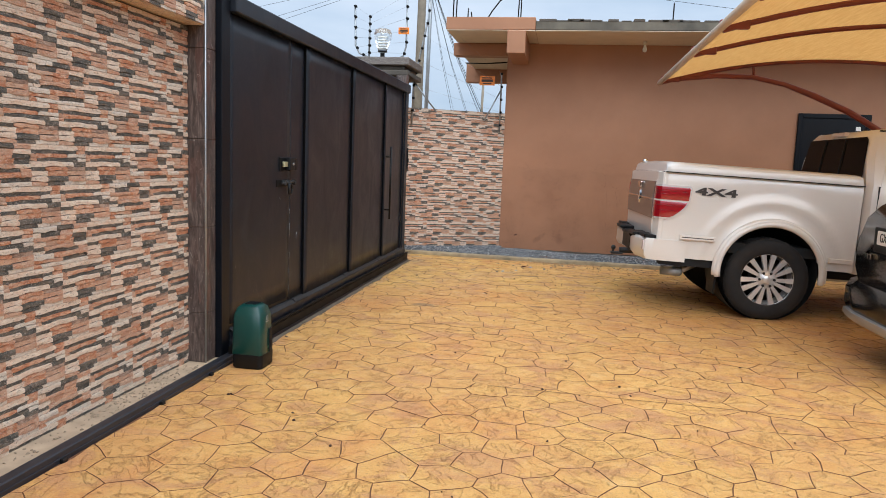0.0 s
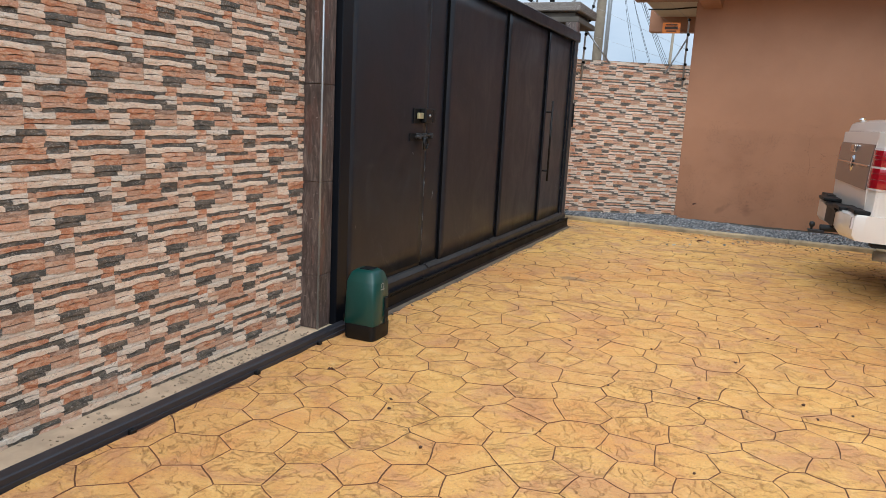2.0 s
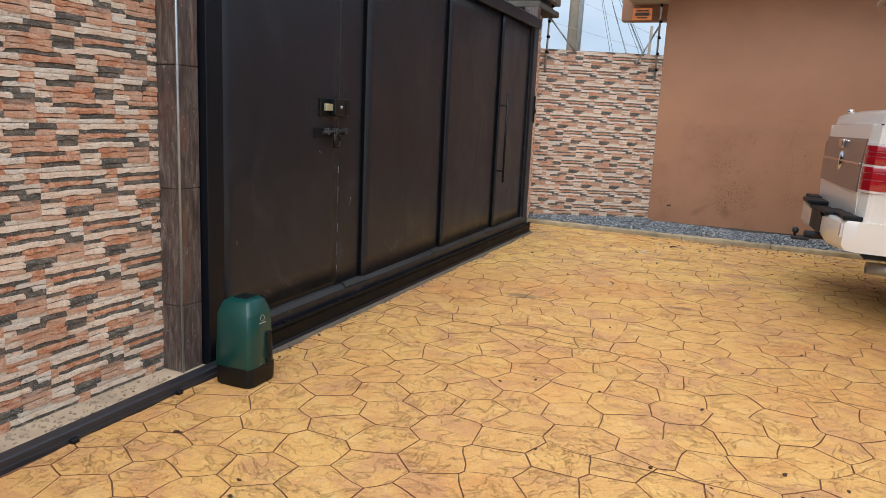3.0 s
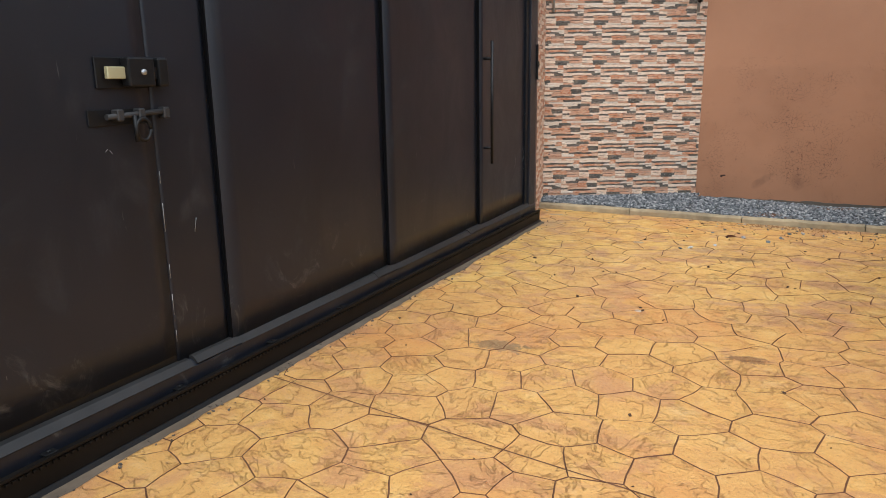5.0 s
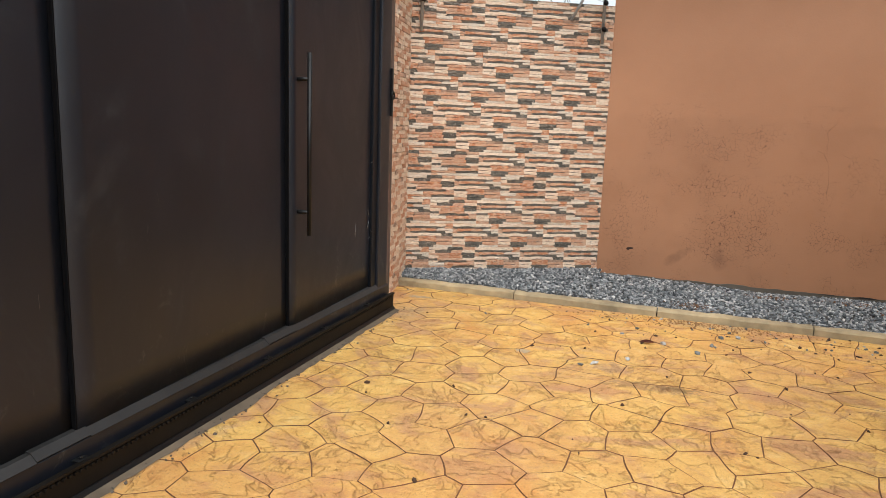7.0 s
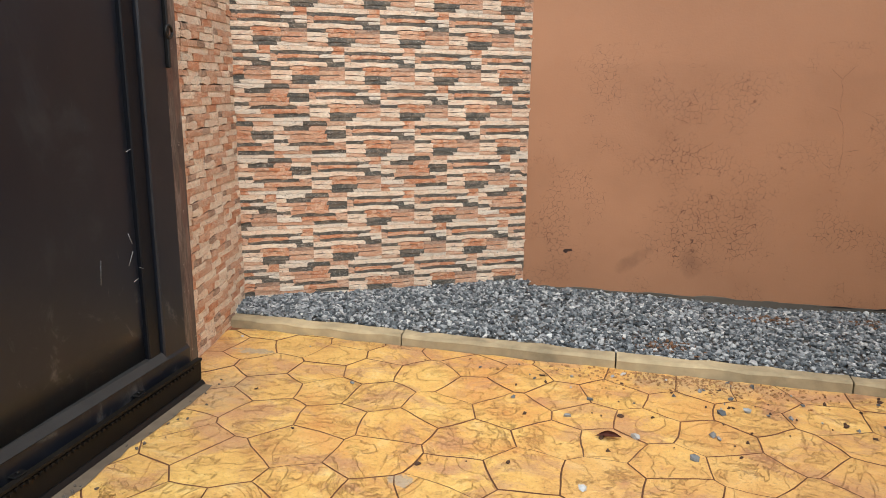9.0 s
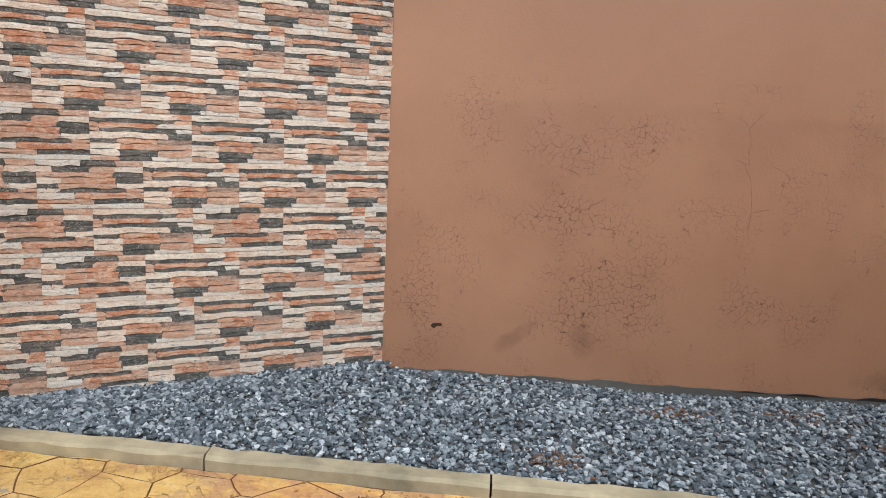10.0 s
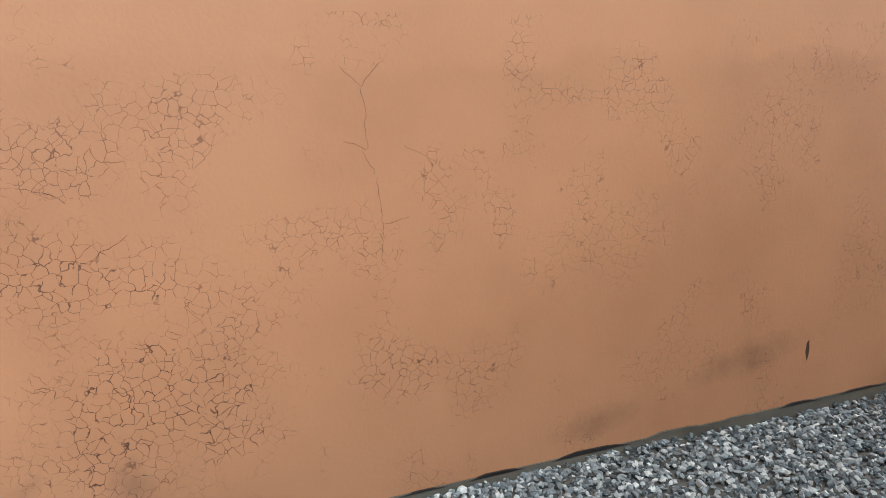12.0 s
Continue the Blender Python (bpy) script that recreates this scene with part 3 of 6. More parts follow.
part("soffit", B(-1.5, CORNER[0] - 0.002, 12.785, 14.95, 3.38, 3.40), M_SOFFIT, house, "cream soffit behind the beam")
part("beam", B(-1.68, CORNER[0] - 0.002, 14.96, 15.2, 3.12, 3.5, bevel=0.006), M_WALL, house, "brown painted rear beam")
bm = bmesh.new()
random.seed(5)
for i in range(46):
    x0 = -0.1 + i * 0.2 + random.uniform(-0.03, 0.03)
    w, h = random.uniform(0.12, 0.3), random.uniform(0.006, 0.03)
    box(bm, x0, x0 + w, 11.344, 11.5 + random.uniform(0, 0.1), 3.63, 3.64 + h, bevel=0.004)
part("crust", bm, M_STAINED, house, "black mould crust along the roof edge")
bm = bmesh.new()
tube(bm, [(-0.6, 13.3, 3.3), (-1.1, 13.4, 3.28), (-1.5, 13.6, 3.31)], 0.012, 6)
part("cable", bm, M_BLACK, house, "sagging black cable under the soffit")
for x, y, h in ((-1.44, 11.6, 0.62), (-1.4, 11.65, 0.5), (-1.27, 12.0, 0.3), (-1.2, 12.0, 0.24), (-0.5, 12.5, 0.62), (-0.46, 12.52, 0.66), (1.97, 12.5, 0.5)):
    r = root("rebar", (x, y, 3.63), "rusty starter bar sticking up from the roof", "rebar", "roof starter bars")
    part("bar", T([(x, y, 3.63), (x + 0.004, y, 3.63 + h * 0.6), (x + random.uniform(-0.02, 0.02), y, 3.65 + h)], 0.011, 6), M_RACK, r)
bm = bmesh.new()
tube(bm, [(-0.98, 11.8, 3.66), (-0.86, 11.8, 3.86), (-0.74, 11.8, 4.02), (-0.6, 11.8, 4.12)], 0.012, 6)
r = root("roof_cable", (-0.98, 11.8, 3.65), "black cable end curling up from the roof", "cable")
part("strand", bm, M_BLACK, r)

bulb = root("soffit_bulb", (1.54, 12.2, 3.4), "white bulb in a holder under the soffit", "lamp")
part("holder", lathe(bmesh.new(), [(0.001, 3.495), (0.03, 3.495), (0.03, 3.44), (0.02, 3.435), (0.001, 3.435)], at=(1.54, 12.2, 0), seg=14), M_SOFFIT, bulb)
part("globe", lathe(bmesh.new(), [(0.018, 3.435), (0.022, 3.41), (0.034, 3.38), (0.036, 3.36), (0.026, 3.335), (0.001, 3.325)], at=(1.54, 12.2, 0), seg=16), M_BULB, bulb)

# dark steel door of the house
door = root("door_1", (4.53, WALL_Y, 0.3), "dark blue-black steel door with a white pull bar", "door")
tagged(door, kind="structure")
part("door_frame", box(box(B(4.0, 4.07, WALL_Y - 0.05, WALL_Y - 0.002, 0.3, 2.47, bevel=0.006), 5.0, 5.07, WALL_Y - 0.05, WALL_Y - 0.002, 0.3, 2.47, bevel=0.006), 4.07, 5.0, WALL_Y - 0.05, WALL_Y - 0.002, 2.4, 2.47, bevel=0.006), M_NAVY, door)
part("door_leaf", B(4.07, 5.0, WALL_Y - 0.03, WALL_Y - 0.003, 0.3, 2.4, bevel=0.004), M_NAVY, door)
part("pull_bar", T([(4.35, WALL_Y - 0.06, 2.12), (4.85, WALL_Y - 0.06, 2.13)], 0.02, 8), M_PLATE, door, "white bar")
part("label", B(4.86, 4.93, WALL_Y - 0.036, WALL_Y - 0.031, 2.22, 2.28), M_PLATE, door, "small white sticker")
setting("door_step", B(3.7, 5.4, 12.1, WALL_Y - 0.008, -0.06, 0.3, bevel=0.01), M_CONCRETE, "plain concrete door step")

# column beside the gate opening, and the far gate pillar
COLUMN = root("gate_column", (-2.06, 4.83, 0.03), "square column faced in dark wood-look tiles", "column")
part("core", B(-2.4, -1.985, 4.8, 4.935, -0.05, 2.9), M_JOINT, COLUMN)
part("corner_bead", T([(-1.975, 4.79, 0.03), (-1.975, 4.79, 2.9)], 0.007, 6), M_GALV, COLUMN, "pale metal corner bead")
for i in range(5):
    z0 = 0.03 + i * 0.6 - (0.25 if i else 0)
    z1 = 0.03 + (i + 1) * 0.6 - 0.25
    part("tile", B(-2.112, -1.98, 4.79, 4.798, z0 + 0.002, z1 - 0.002, bevel=0.002), M_WOODTILE, COLUMN)
    part("tile", B(-1.985, -1.977, 4.798, 4.935, z0 + 0.002, z1 - 0.002, bevel=0.002), M_WOODTILE, COLUMN)

pillar = root("gate_pillar", (-2.45, 11.35, 0), "stone-clad gate pillar with a stepped concrete cap", "pillar")
prof = [(-2.04, 10.98), (-2.165, 11.74), (-2.75, 11.74), (-2.75, 10.98)]
part("core", prism(bmesh.new(), prof, "z", -0.05, 2.74), M_JOINT, pillar)
part("trim", B(-2.12, -1.95, 10.79, 10.9, -0.05, 2.74, bevel=0.004), M_WOODTILE, pillar, "dark wood-look tile trim")
part("cap", B(-2.85, -1.96, 10.86, 11.84, 2.745, 2.82, bevel=0.01), M_STAINED, pillar, "grimy grey moulded cap")
part("cap", B(-2.78, -2.03, 10.93, 11.77, 2.822, 2.89, bevel=0.01), M_STAINED, pillar, "grimy grey moulded cap")
part("cap", B(-2.86, -1.95, 10.85, 11.85, 2.892, 3.01, bevel=0.012), M_CAPTILE, pillar, "tile-faced top of the cap")

lamp = root("pillar_lamp", (-2.49, 11.35, 3.01), "clear glass jar lamp on a black stem", "lamp")
part("stem", lathe(bmesh.new(), [(0.001, 3.01), (0.06, 3.012), (0.055, 3.03), (0.035, 3.04), (0.035, 3.14), (0.075, 3.15), (0.075, 3.17), (0.001, 3.172)], at=(-2.49, 11.35, 0), seg=18), M_BLACK, lamp)
jar = part("jar", lathe(bmesh.new(), [(0.07, 3.172), (0.1, 3.25), (0.135, 3.36), (0.142, 3.43), (0.125, 3.48), (0.06, 3.51), (0.001, 3.515)], at=(-2.49, 11.35, 0), seg=20), M_JAR, lamp, "clear glass jar")
jar.visible_shadow = False
bm = bmesh.new()
for i in range(5):
    box(bm, -2.54, -2.44, 11.32, 11.38, 3.2 + i * 0.042, 3.222 + i * 0.042, bevel=0.004)
part("bulb", bm, M_BULB, lamp, "white stacked lamp core")

# sills and rails on the floor
setting("ledge", B(WALL_X - 0.01, -1.932, -4.6, 4.95, -0.05, 0.028, bevel=0.006), M_LEDGE, "rough mortar ledge along the foot of the wall")
RAIL = root("gate_track", (-1.89, 3, 0), "black steel gate track along the paving", "track")
bm = prism(bmesh.new(), [(-1.93, -0.02), (-1.852, -0.02), (-1.852, 0.018), (-1.86, 0.02), (-1.862, 0.044), (-1.868, 0.05), (-1.918, 0.052), (-1.924, 0.046), (-1.93, 0.044)], "y", -4.6, 5.05)
part("rail", bm, M_TRACK, RAIL)
for y in (2.3, 3.15, 4.0, 4.6):
    part("clip", B(-1.855, -1.83, y, y + 0.035, -0.01, 0.02, bevel=0.004), M_BLACK, RAIL)

# ---- sliding gate ----
gate = root("sliding_gate", (GATE_X, 7.9, 0.02), "closed black steel sliding gate with a wicket door", "gate")
M1, M2, M3, GEND = 6.557, 8.01, 9.457, 10.62
DOOR_SPLIT = 6.235


LAP, CREASE = 0.022, 0.22


def sheet(y0, y1, z0=0.2, z1=2.5, x=GATE_X, lap=0.0):
    """A steel sheet, very slightly buckled; a lapped one stands proud at its near edge and is creased before its far one."""
    bm = bmesh.new()
    ny, nz = 16, 14
    ys = [y0 + (y1 - CREASE - y0) * i / 12 for i in range(13)] + [y1 - CREASE * (3 - i) / 4 for i in range(4)] if lap else [y0 + (y1 - y0) * i / ny for i in range(ny + 1)]

    def out(y):
        k = max(0.0, 1 - (y - y0) / max(0.1, y1 - CREASE - y0))
        return x + lap * k + 0.002 * noise.noise((y * 1.3, z0, 4.0)) * math.sin(math.pi * (y - y0) / (y1 - y0))
    ys[-1] = y1
    g = [[bm.verts.new((out(y) + 0.0016 * noise.noise((y * 1.3, (z0 + (z1 - z0) * j / nz) * 1.1, 9.0)), y, z0 + (z1 - z0) * j / nz)) for j in range(nz + 1)] for y in ys]
    for i in range(len(ys) - 1):
        for j in range(nz):
            bm.faces.new((g[i][j], g[i + 1][j], g[i + 1][j + 1], g[i][j + 1])).smooth = True
    r = bmesh.ops.extrude_face_region(bm, geom=bm.faces[:])
    bmesh.ops.translate(bm, vec=(-0.03, 0, 0), verts=[v for v in r["geom"] if isinstance(v, bmesh.types.BMVert)])
    bmesh.ops.recalc_face_normals(bm, faces=bm.faces[:])
    return bm


part("guide_post", B(-2.03, -1.935, 4.945, 5.07, 0.0, 2.9, bevel=0.004), M_NAVY, gate, "blue-black steel post")
wicket = part("wicket_door", sheet(5.085, DOOR_SPLIT - 0.003, 0.24), M_GATE, gate, "black steel wicket door")
part("panel", sheet(DOOR_SPLIT + 0.003, M1 - 0.008), M_GATE, gate)
part("panel", sheet(M1, M2 - 0.008, lap=LAP), M_GATE, gate)
part("panel", sheet(M2, M3 - 0.008, lap=LAP), M_GATE, gate)
part("panel", sheet(M3, GEND - 0.02, lap=LAP), M_GATE, gate)
# near-black strips stand in for the shadow line at each lap
for m in (M1, M2, M3):
    part("lap_shade", B(GATE_X - 0.026, GATE_X + LAP - 0.002, m - 0.0075, m - 0.0005, 0.196, 2.5, bevel=0.0015), M_SEAM_SHADE, gate, "black strip for the shadow line at the sheet's lap")
part("kick_plate", B(GATE_X - 0.045, GATE_X - 0.006, 5.075, DOOR_SPLIT + 0.02, 0.19, 0.262, bevel=0.003), M_BLACK, gate, "black plate under the wicket door")
part("end_post", B(GATE_X - 0.04, GATE_X + 0.035, GEND - 0.02, GEND + 0.14, 0.04, 2.58, bevel=0.006), M_GATE, gate)
part("end_stile", B(GATE_X - 0.02, GATE_X + 0.02, GEND - 0.1, GEND - 0.024, 0.2, 2.5, bevel=0.005), M_NAVY, gate)
part("top_rail", B(GATE_X - 0.05, GATE_X + 0.06, 5.075, GEND + 0.15, 2.47, 2.59, bevel=0.008), M_GATE, gate, "wide steel head rail")
part("bottom_rail", prism(bmesh.new(), [(-2.0, 0.03), (GATE_X + 0.045, 0.03), (GATE_X + 0.045, 0.175), (GATE_X + 0.02, 0.2), (-2.0, 0.2)], "y", 5.075, GEND + 0.145), M_GATE, gate)
for a, b in ((5.075, 6.28), (6.3, M1 + 0.02), (M1 + 0.02, M2 - 0.2), (M2 - 0.2, M2 + 0.03), (M2 + 0.03, M3 - 0.25), (M3 - 0.25, M3 + 0.03), (M3 + 0.03, GEND - 0.02)):
    step = 0.006 if (b - a) < 0.35 else 0.0
    bm = prism(bmesh.new(), [(GATE_X - 0.01, 0.2), (GATE_X + 0.047, 0.177 + step), (GATE_X + 0.05, 0.181 + step), (GATE_X + 0.022, 0.207 + step), (GATE_X - 0.01, 0.209 + step)], "y", a, b)
    part("sill", bm, M_SILL, gate, "dusty worn grey sill edge")
part("rack_channel", prism(bmesh.new(), [(-1.9, 0.02), (-1.868, 0.02), (-1.866, 0.105), (-1.858, 0.112), (-1.858, 0.122), (-1.882, 0.122), (-1.884, 0.112), (-1.9, 0.1)], "y", 4.98, GEND + 0.16), M_RACK, gate, "oily brown rack channel")
bm = bmesh.new()
for i in range(230):
    y = 5.1 + i * 0.0245
    box(bm, -1.87, -1.856, y, y + 0.012, 0.094, 0.104)
tagged(part("rack_teeth", bm, M_RACK, gate, "steel rack teeth"), kind="stuff")
part("floor_track", prism(bmesh.new(), [(-2.0, -0.02), (-1.85, -0.02), (-1.85, 0.004), (-1.862, 0.02), (-2.0, 0.02)], "y", 5.05, GEND + 0.16), M_BLACK, gate)
for i in range(9):
    y = 5.55 + i * 0.6
    part("bracket", box(B(-1.905, -1.872, y, y + 0.05, 0.122, 0.128, bevel=0.002), -1.893, -1.881, y + 0.018, y + 0.032, 0.128, 0.136, bevel=0.003), M_BLACK, gate)
# lock, hasp and bolt
lock = part("rim_lock", B(GATE_X + 0.003, GATE_X + 0.012, 5.99, 6.225, 1.36, 1.475, bevel=0.003), M_BLACK, wicket, "black rim lock with a brass bolt")
part("lock_case", B(GATE_X + 0.012, GATE_X + 0.06, 6.1, 6.222, 1.365, 1.475, bevel=0.008, seg=2), M_BLACK, wicket)
part("lock_bolt", B(GATE_X + 0.02, GATE_X + 0.04, 6.02, 6.1, 1.395, 1.44, bevel=0.003), M_BRASS, wicket, "pale brass bolt")
part("keyhole", lathe(bmesh.new(), [(0.011, GATE_X + 0.06), (0.011, GATE_X + 0.068), (0.001, GATE_X + 0.069)], axis="x", seg=12, at=(0, 6.165, 1.42)), M_GALV, wicket)
part("keeper", box(B(GATE_X + 0.003, GATE_X + 0.05, 6.248, 6.3, 1.365, 1.475, bevel=0.008, seg=2), GATE_X + 0.02, GATE_X + 0.04, 6.222, 6.248, 1.395, 1.44), M_BLACK, gate)
part("hasp_plate", B(GATE_X + 0.002, GATE_X + 0.008, 5.94, 6.2, 1.225, 1.285, bevel=0.002), M_BLACK, wicket)
bm = T([(GATE_X + 0.03, 6.0, 1.258), (GATE_X + 0.03, 6.29, 1.27)], 0.011, 10)
for y in (6.04, 6.14, 6.26):
    box(bm, GATE_X + 0.005, GATE_X + 0.045, y, y + 0.03, 1.24, 1.285, bevel=0.005)
part("slide_bolt", bm, M_SILL, wicket, "worn steel slide bolt")
ring = [(GATE_X + 0.045, 6.15 + 0.034 * math.cos(a), 1.205 + 0.042 * math.sin(a)) for a in (2 * math.pi * i / 16 for i in range(17))]
part("bolt_ring", tube(T(ring, 0.008, 8), [(GATE_X + 0.04, 6.118, 1.26), (GATE_X + 0.045, 6.116, 1.16)], 0.009, 8), M_BLACK, wicket)
# pull handle and far latch
part("pull_handle", tube(tube(T([(GATE_X + 0.09, 9.545, 0.705), (GATE_X + 0.09, 9.545, 1.663)], 0.0125, 12), [(GATE_X, 9.545, 0.83), (GATE_X + 0.09, 9.545, 0.83)], 0.011, 10), [(GATE_X, 9.545, 1.53), (GATE_X + 0.09, 9.545, 1.53)], 0.011, 10), M_BLACK, gate, "long black tubular pull handle")
part("far_latch", box(T([(GATE_X + 0.05, GEND + 0.15 + 0.022 * math.cos(a), 1.5 + 0.025 * math.sin(a)) for a in (2 * math.pi * i / 12 for i in range(13))], 0.006, 6), GATE_X - 0.03, GATE_X + 0.05, GEND + 0.14, GEND + 0.155, 1.36, 1.68, bevel=0.004), M_BLACK, gate)

# ---- gate motor ----
motor = root("gate_motor", (-1.69, 4.93, 0), "dark green plastic gate motor on a black base", "gate motor")


def rounded(x0, x1, y0, y1, r, n=4):
    out = []
    for cx, cy, a0 in ((x1 - r, y1 - r, 0), (x0 + r, y1 - r, 90), (x0 + r, y0 + r, 180), (x1 - r, y0 + r, 270)):
        for i in range(n + 1):
            a = radians(a0 + 90 * i / n)
            out.append((cx + r * math.cos(a), cy + r * math.sin(a)))
    return out


def loft(bm, rings, cap=True):
    rs = [[bm.verts.new(p) for p in ring] for ring in rings]
    n = len(rs[0])
    for a, b in zip(rs, rs[1:]):
        for i in range(n):
            bm.faces.new((a[i], a[(i + 1) % n], b[(i + 1) % n], b[i])).smooth = True
    if cap:
        bm.faces.new(list(reversed(rs[0])))
        bm.faces.new(rs[-1])
    bmesh.ops.recalc_face_normals(bm, faces=bm.faces[:])
    return bm


def ring_at(z, grow, x0=-1.79, x1=-1.585, y0=4.825, y1=5.03, r=0.035):
    return [(x, y, z) for x, y in rounded(x0 - grow, x1 + grow, y0 - grow, y1 + grow, r)]


part("base", loft(bmesh.new(), [ring_at(0.0, 0.0), ring_at(0.01, 0.008), ring_at(0.1, 0.01), ring_at(0.104, 0.003)]), M_DARKPLASTIC, motor, "black plastic base", smooth=True)
rings = []
for z, grow, nib in ((0.1, 0.006, 0.014), (0.104, 0.008, 0.016), (0.372, 0.0, 0.016), (0.376, -0.002, 0.016), (0.428, -0.018, 0.016), (0.448, -0.042, 0.014)):
    xa, xb, ya, yb = -1.79 - grow, -1.585 + grow, 4.825 - grow, 5.03 + grow
    rings.append([(xa + 0.012, ya, z), (xb - nib, ya, z), (xb - nib + 0.006, ya + 0.004, z), (xb - 0.004, ya + nib, z), (xb, ya + nib + 0.008, z), (xb, yb - 0.03, z), (xb - 0.03, yb, z), (xa + 0.02, yb, z), (xa, yb - 0.02, z), (xa, ya + 0.012, z)])
part("cover", loft(bmesh.new(), rings), M_GREEN, motor, "glossy dark green cover with a faceted top")
part("hatch", B(-1.73, -1.65, 4.885, 4.975, 0.446, 0.452, bevel=0.002), M_DARKPLASTIC, motor)
part("release_lever", box(B(-1.588, -1.572, 4.955, 4.995, 0.09, 0.27, bevel=0.005), -1.59, -1.566, 4.962, 4.988, 0.13, 0.19, bevel=0.004), M_DARKPLASTIC, motor, "black release lever")
bm = B(-1.59, -1.5835, 4.905, 4.955, 0.322, 0.328)
lathe(bm, [(0.012, -1.587), (0.016, -1.5825), (0.019, -1.587)], axis="x", seg=18, at=(0, 4.93, 0.35))
part("emblem", bm, M_SILVER, motor, "small pale emblem")

# ---- kerb and gravel ----
KERB = root("kerb", (0, 11.4, 0), "row of worn concrete kerb stones", "kerb")
random.seed(3)
joints = [-2.29, -1.14, -0.07, 0.95, 1.95, 2.98, 4.0, 5.05, 6.1]
for a, b in zip(joints, joints[1:]):
    bm = bmesh.new()
    n, prof = 12, [(0.016, -0.05), (0.016, 0.042), (0.026, 0.053), (0.086, 0.058), (0.097, 0.05), (0.098, -0.05)]
    rings = []
    for i in range(n + 1):
        x = a + 0.004 + (b - a - 0.008) * i / n
        j = [random.uniform(-0.0045, 0.0045) for _ in prof]
        rings.append([(x, kerb_y(x) + p + q, z + q * 0.8) for (p, z), q in zip(prof, j)])
    loft(bm, rings)
    for f in bm.faces:
        f.smooth = False
    part("kerb_stone", bm, M_KERB, KERB)

bm = bmesh.new()
nx, ny = 120, 14


def bed_z(x, y):
    """Top of the gravel bed: a little heaped, sinking towards the house."""
    u = (y - kerb_y(x)) / (WALL_Y - kerb_y(x))
    return 0.045 + 0.03 * math.sin(math.pi * min(1, max(0, u))) + 0.022 * noise.noise((x * 1.4, y * 1.4, 0.3)) + (0.03 if x < -0.6 else -0.028 * min(1, max(0, x + 0.3))) * u


def back_y(x):
    if x > CORNER[0]:
        return WALL_Y
    return INNER[1] + (x - INNER[0]) / (CORNER[0] - INNER[0]) * (CORNER[1] - INNER[1])


g = [[None] * (ny + 1) for _ in range(nx + 1)]
for i in range(nx + 1):
    x = -2.16 + 8.6 * i / nx
    for j in range(ny + 1):
        y0, y1 = kerb_y(x) + 0.08, back_y(x) + 0.02
        y = y0 + (y1 - y0) * j / ny
        g[i][j] = bm.verts.new((x, y, bed_z(x, y) - 0.014))
for i in range(nx):
    for j in range(ny):
        bm.faces.new((g[i][j], g[i + 1][j], g[i + 1][j + 1], g[i][j + 1]))
setting("gravel_bed", bm, M_SOIL, "damp grit under the loose gravel")

phi = (1 + 5 ** 0.5) / 2
ICO_V = np.array([(-1, phi, 0), (1, phi, 0), (-1, -phi, 0), (1, -phi, 0), (0, -1, phi), (0, 1, phi), (0, -1, -phi), (0, 1, -phi), (phi, 0, -1), (phi, 0, 1), (-phi, 0, -1), (-phi, 0, 1)]) / 1.9
ICO_F = np.array([0, 11, 5, 0, 5, 1, 0, 1, 7, 0, 7, 10, 0, 10, 11, 1, 5, 9, 5, 11, 4, 11, 10, 2, 10, 7, 6, 7, 1, 8, 3, 9, 4, 3, 4, 2, 3, 2, 6, 3, 6, 8, 3, 8, 9, 4, 9, 5, 2, 4, 11, 6, 2, 10, 8, 6, 7, 9, 8, 1]).reshape(-1, 3)


def pebbles(name, places, lo, hi, mat, label, category):
    """Many angular chips in one mesh."""
    rng = np.random.default_rng(7)
    V, F = [], []
    for k, (x, y, z) in enumerate(places):
        s = rng.uniform(lo, hi)
        v = ICO_V * (1 + rng.uniform(-0.55, 0.45, (12, 1))) * s * rng.uniform((0.7, 0.5, 0.35), (1.3, 1.1, 0.9))
        a, b = rng.uniform(0, 6.28), rng.uniform(-0.7, 0.7)
        ca, sa, cb, sb = math.cos(a), math.sin(a), math.cos(b), math.sin(b)
        v = v @ np.array([[1, 0, 0], [0, cb, -sb], [0, sb, cb]]) @ np.array([[ca, -sa, 0], [sa, ca, 0], [0, 0, 1]])
        V.append(v + (x, y, z))
        F.append(ICO_F + 12 * k)
    me = bpy.data.meshes.new(name)
    me.from_pydata(np.concatenate(V).tolist(), [], np.concatenate(F).tolist())
    me.materials.append(mat)
    return tagged(new(name, me), label, category, kind="stuff")


random.seed(11)
spots = []
while len(spots) < 27000:
    x = random.uniform(-2.15, 3.4) if len(spots) < 24800 else random.uniform(3.4, 6.3)
    y = random.uniform(kerb_y(x) + 0.1, back_y(x) - 0.008)
    spots.append((x, y, bed_z(x, y) + random.uniform(-0.01, 0.008)))
pebbles("gravel", spots, 0.0065, 0.0165, M_GRAVEL, "crushed blue-grey granite gravel beside the house", "gravel")
random.seed(21)
strays = []
for i in range(60):
    x = random.choice((random.gauss(1.0, 0.6), random.uniform(-2.0, 2.5)))
    y = kerb_y(x) - abs(random.gauss(0.1, 0.2)) - 0.01
    strays.append((x, y, 0.004))
pebbles("stray_gravel", strays, 0.005, 0.014, M_GRAVEL, "loose chips strayed over the kerb onto the paving", "gravel")
random.seed(23)
sand = []
for i in range(420):
    x = random.gauss(0.25, 0.35)
    sand.append((x, kerb_y(x) - abs(random.gauss(0.0, 0.09)) - 0.005, 0.002))
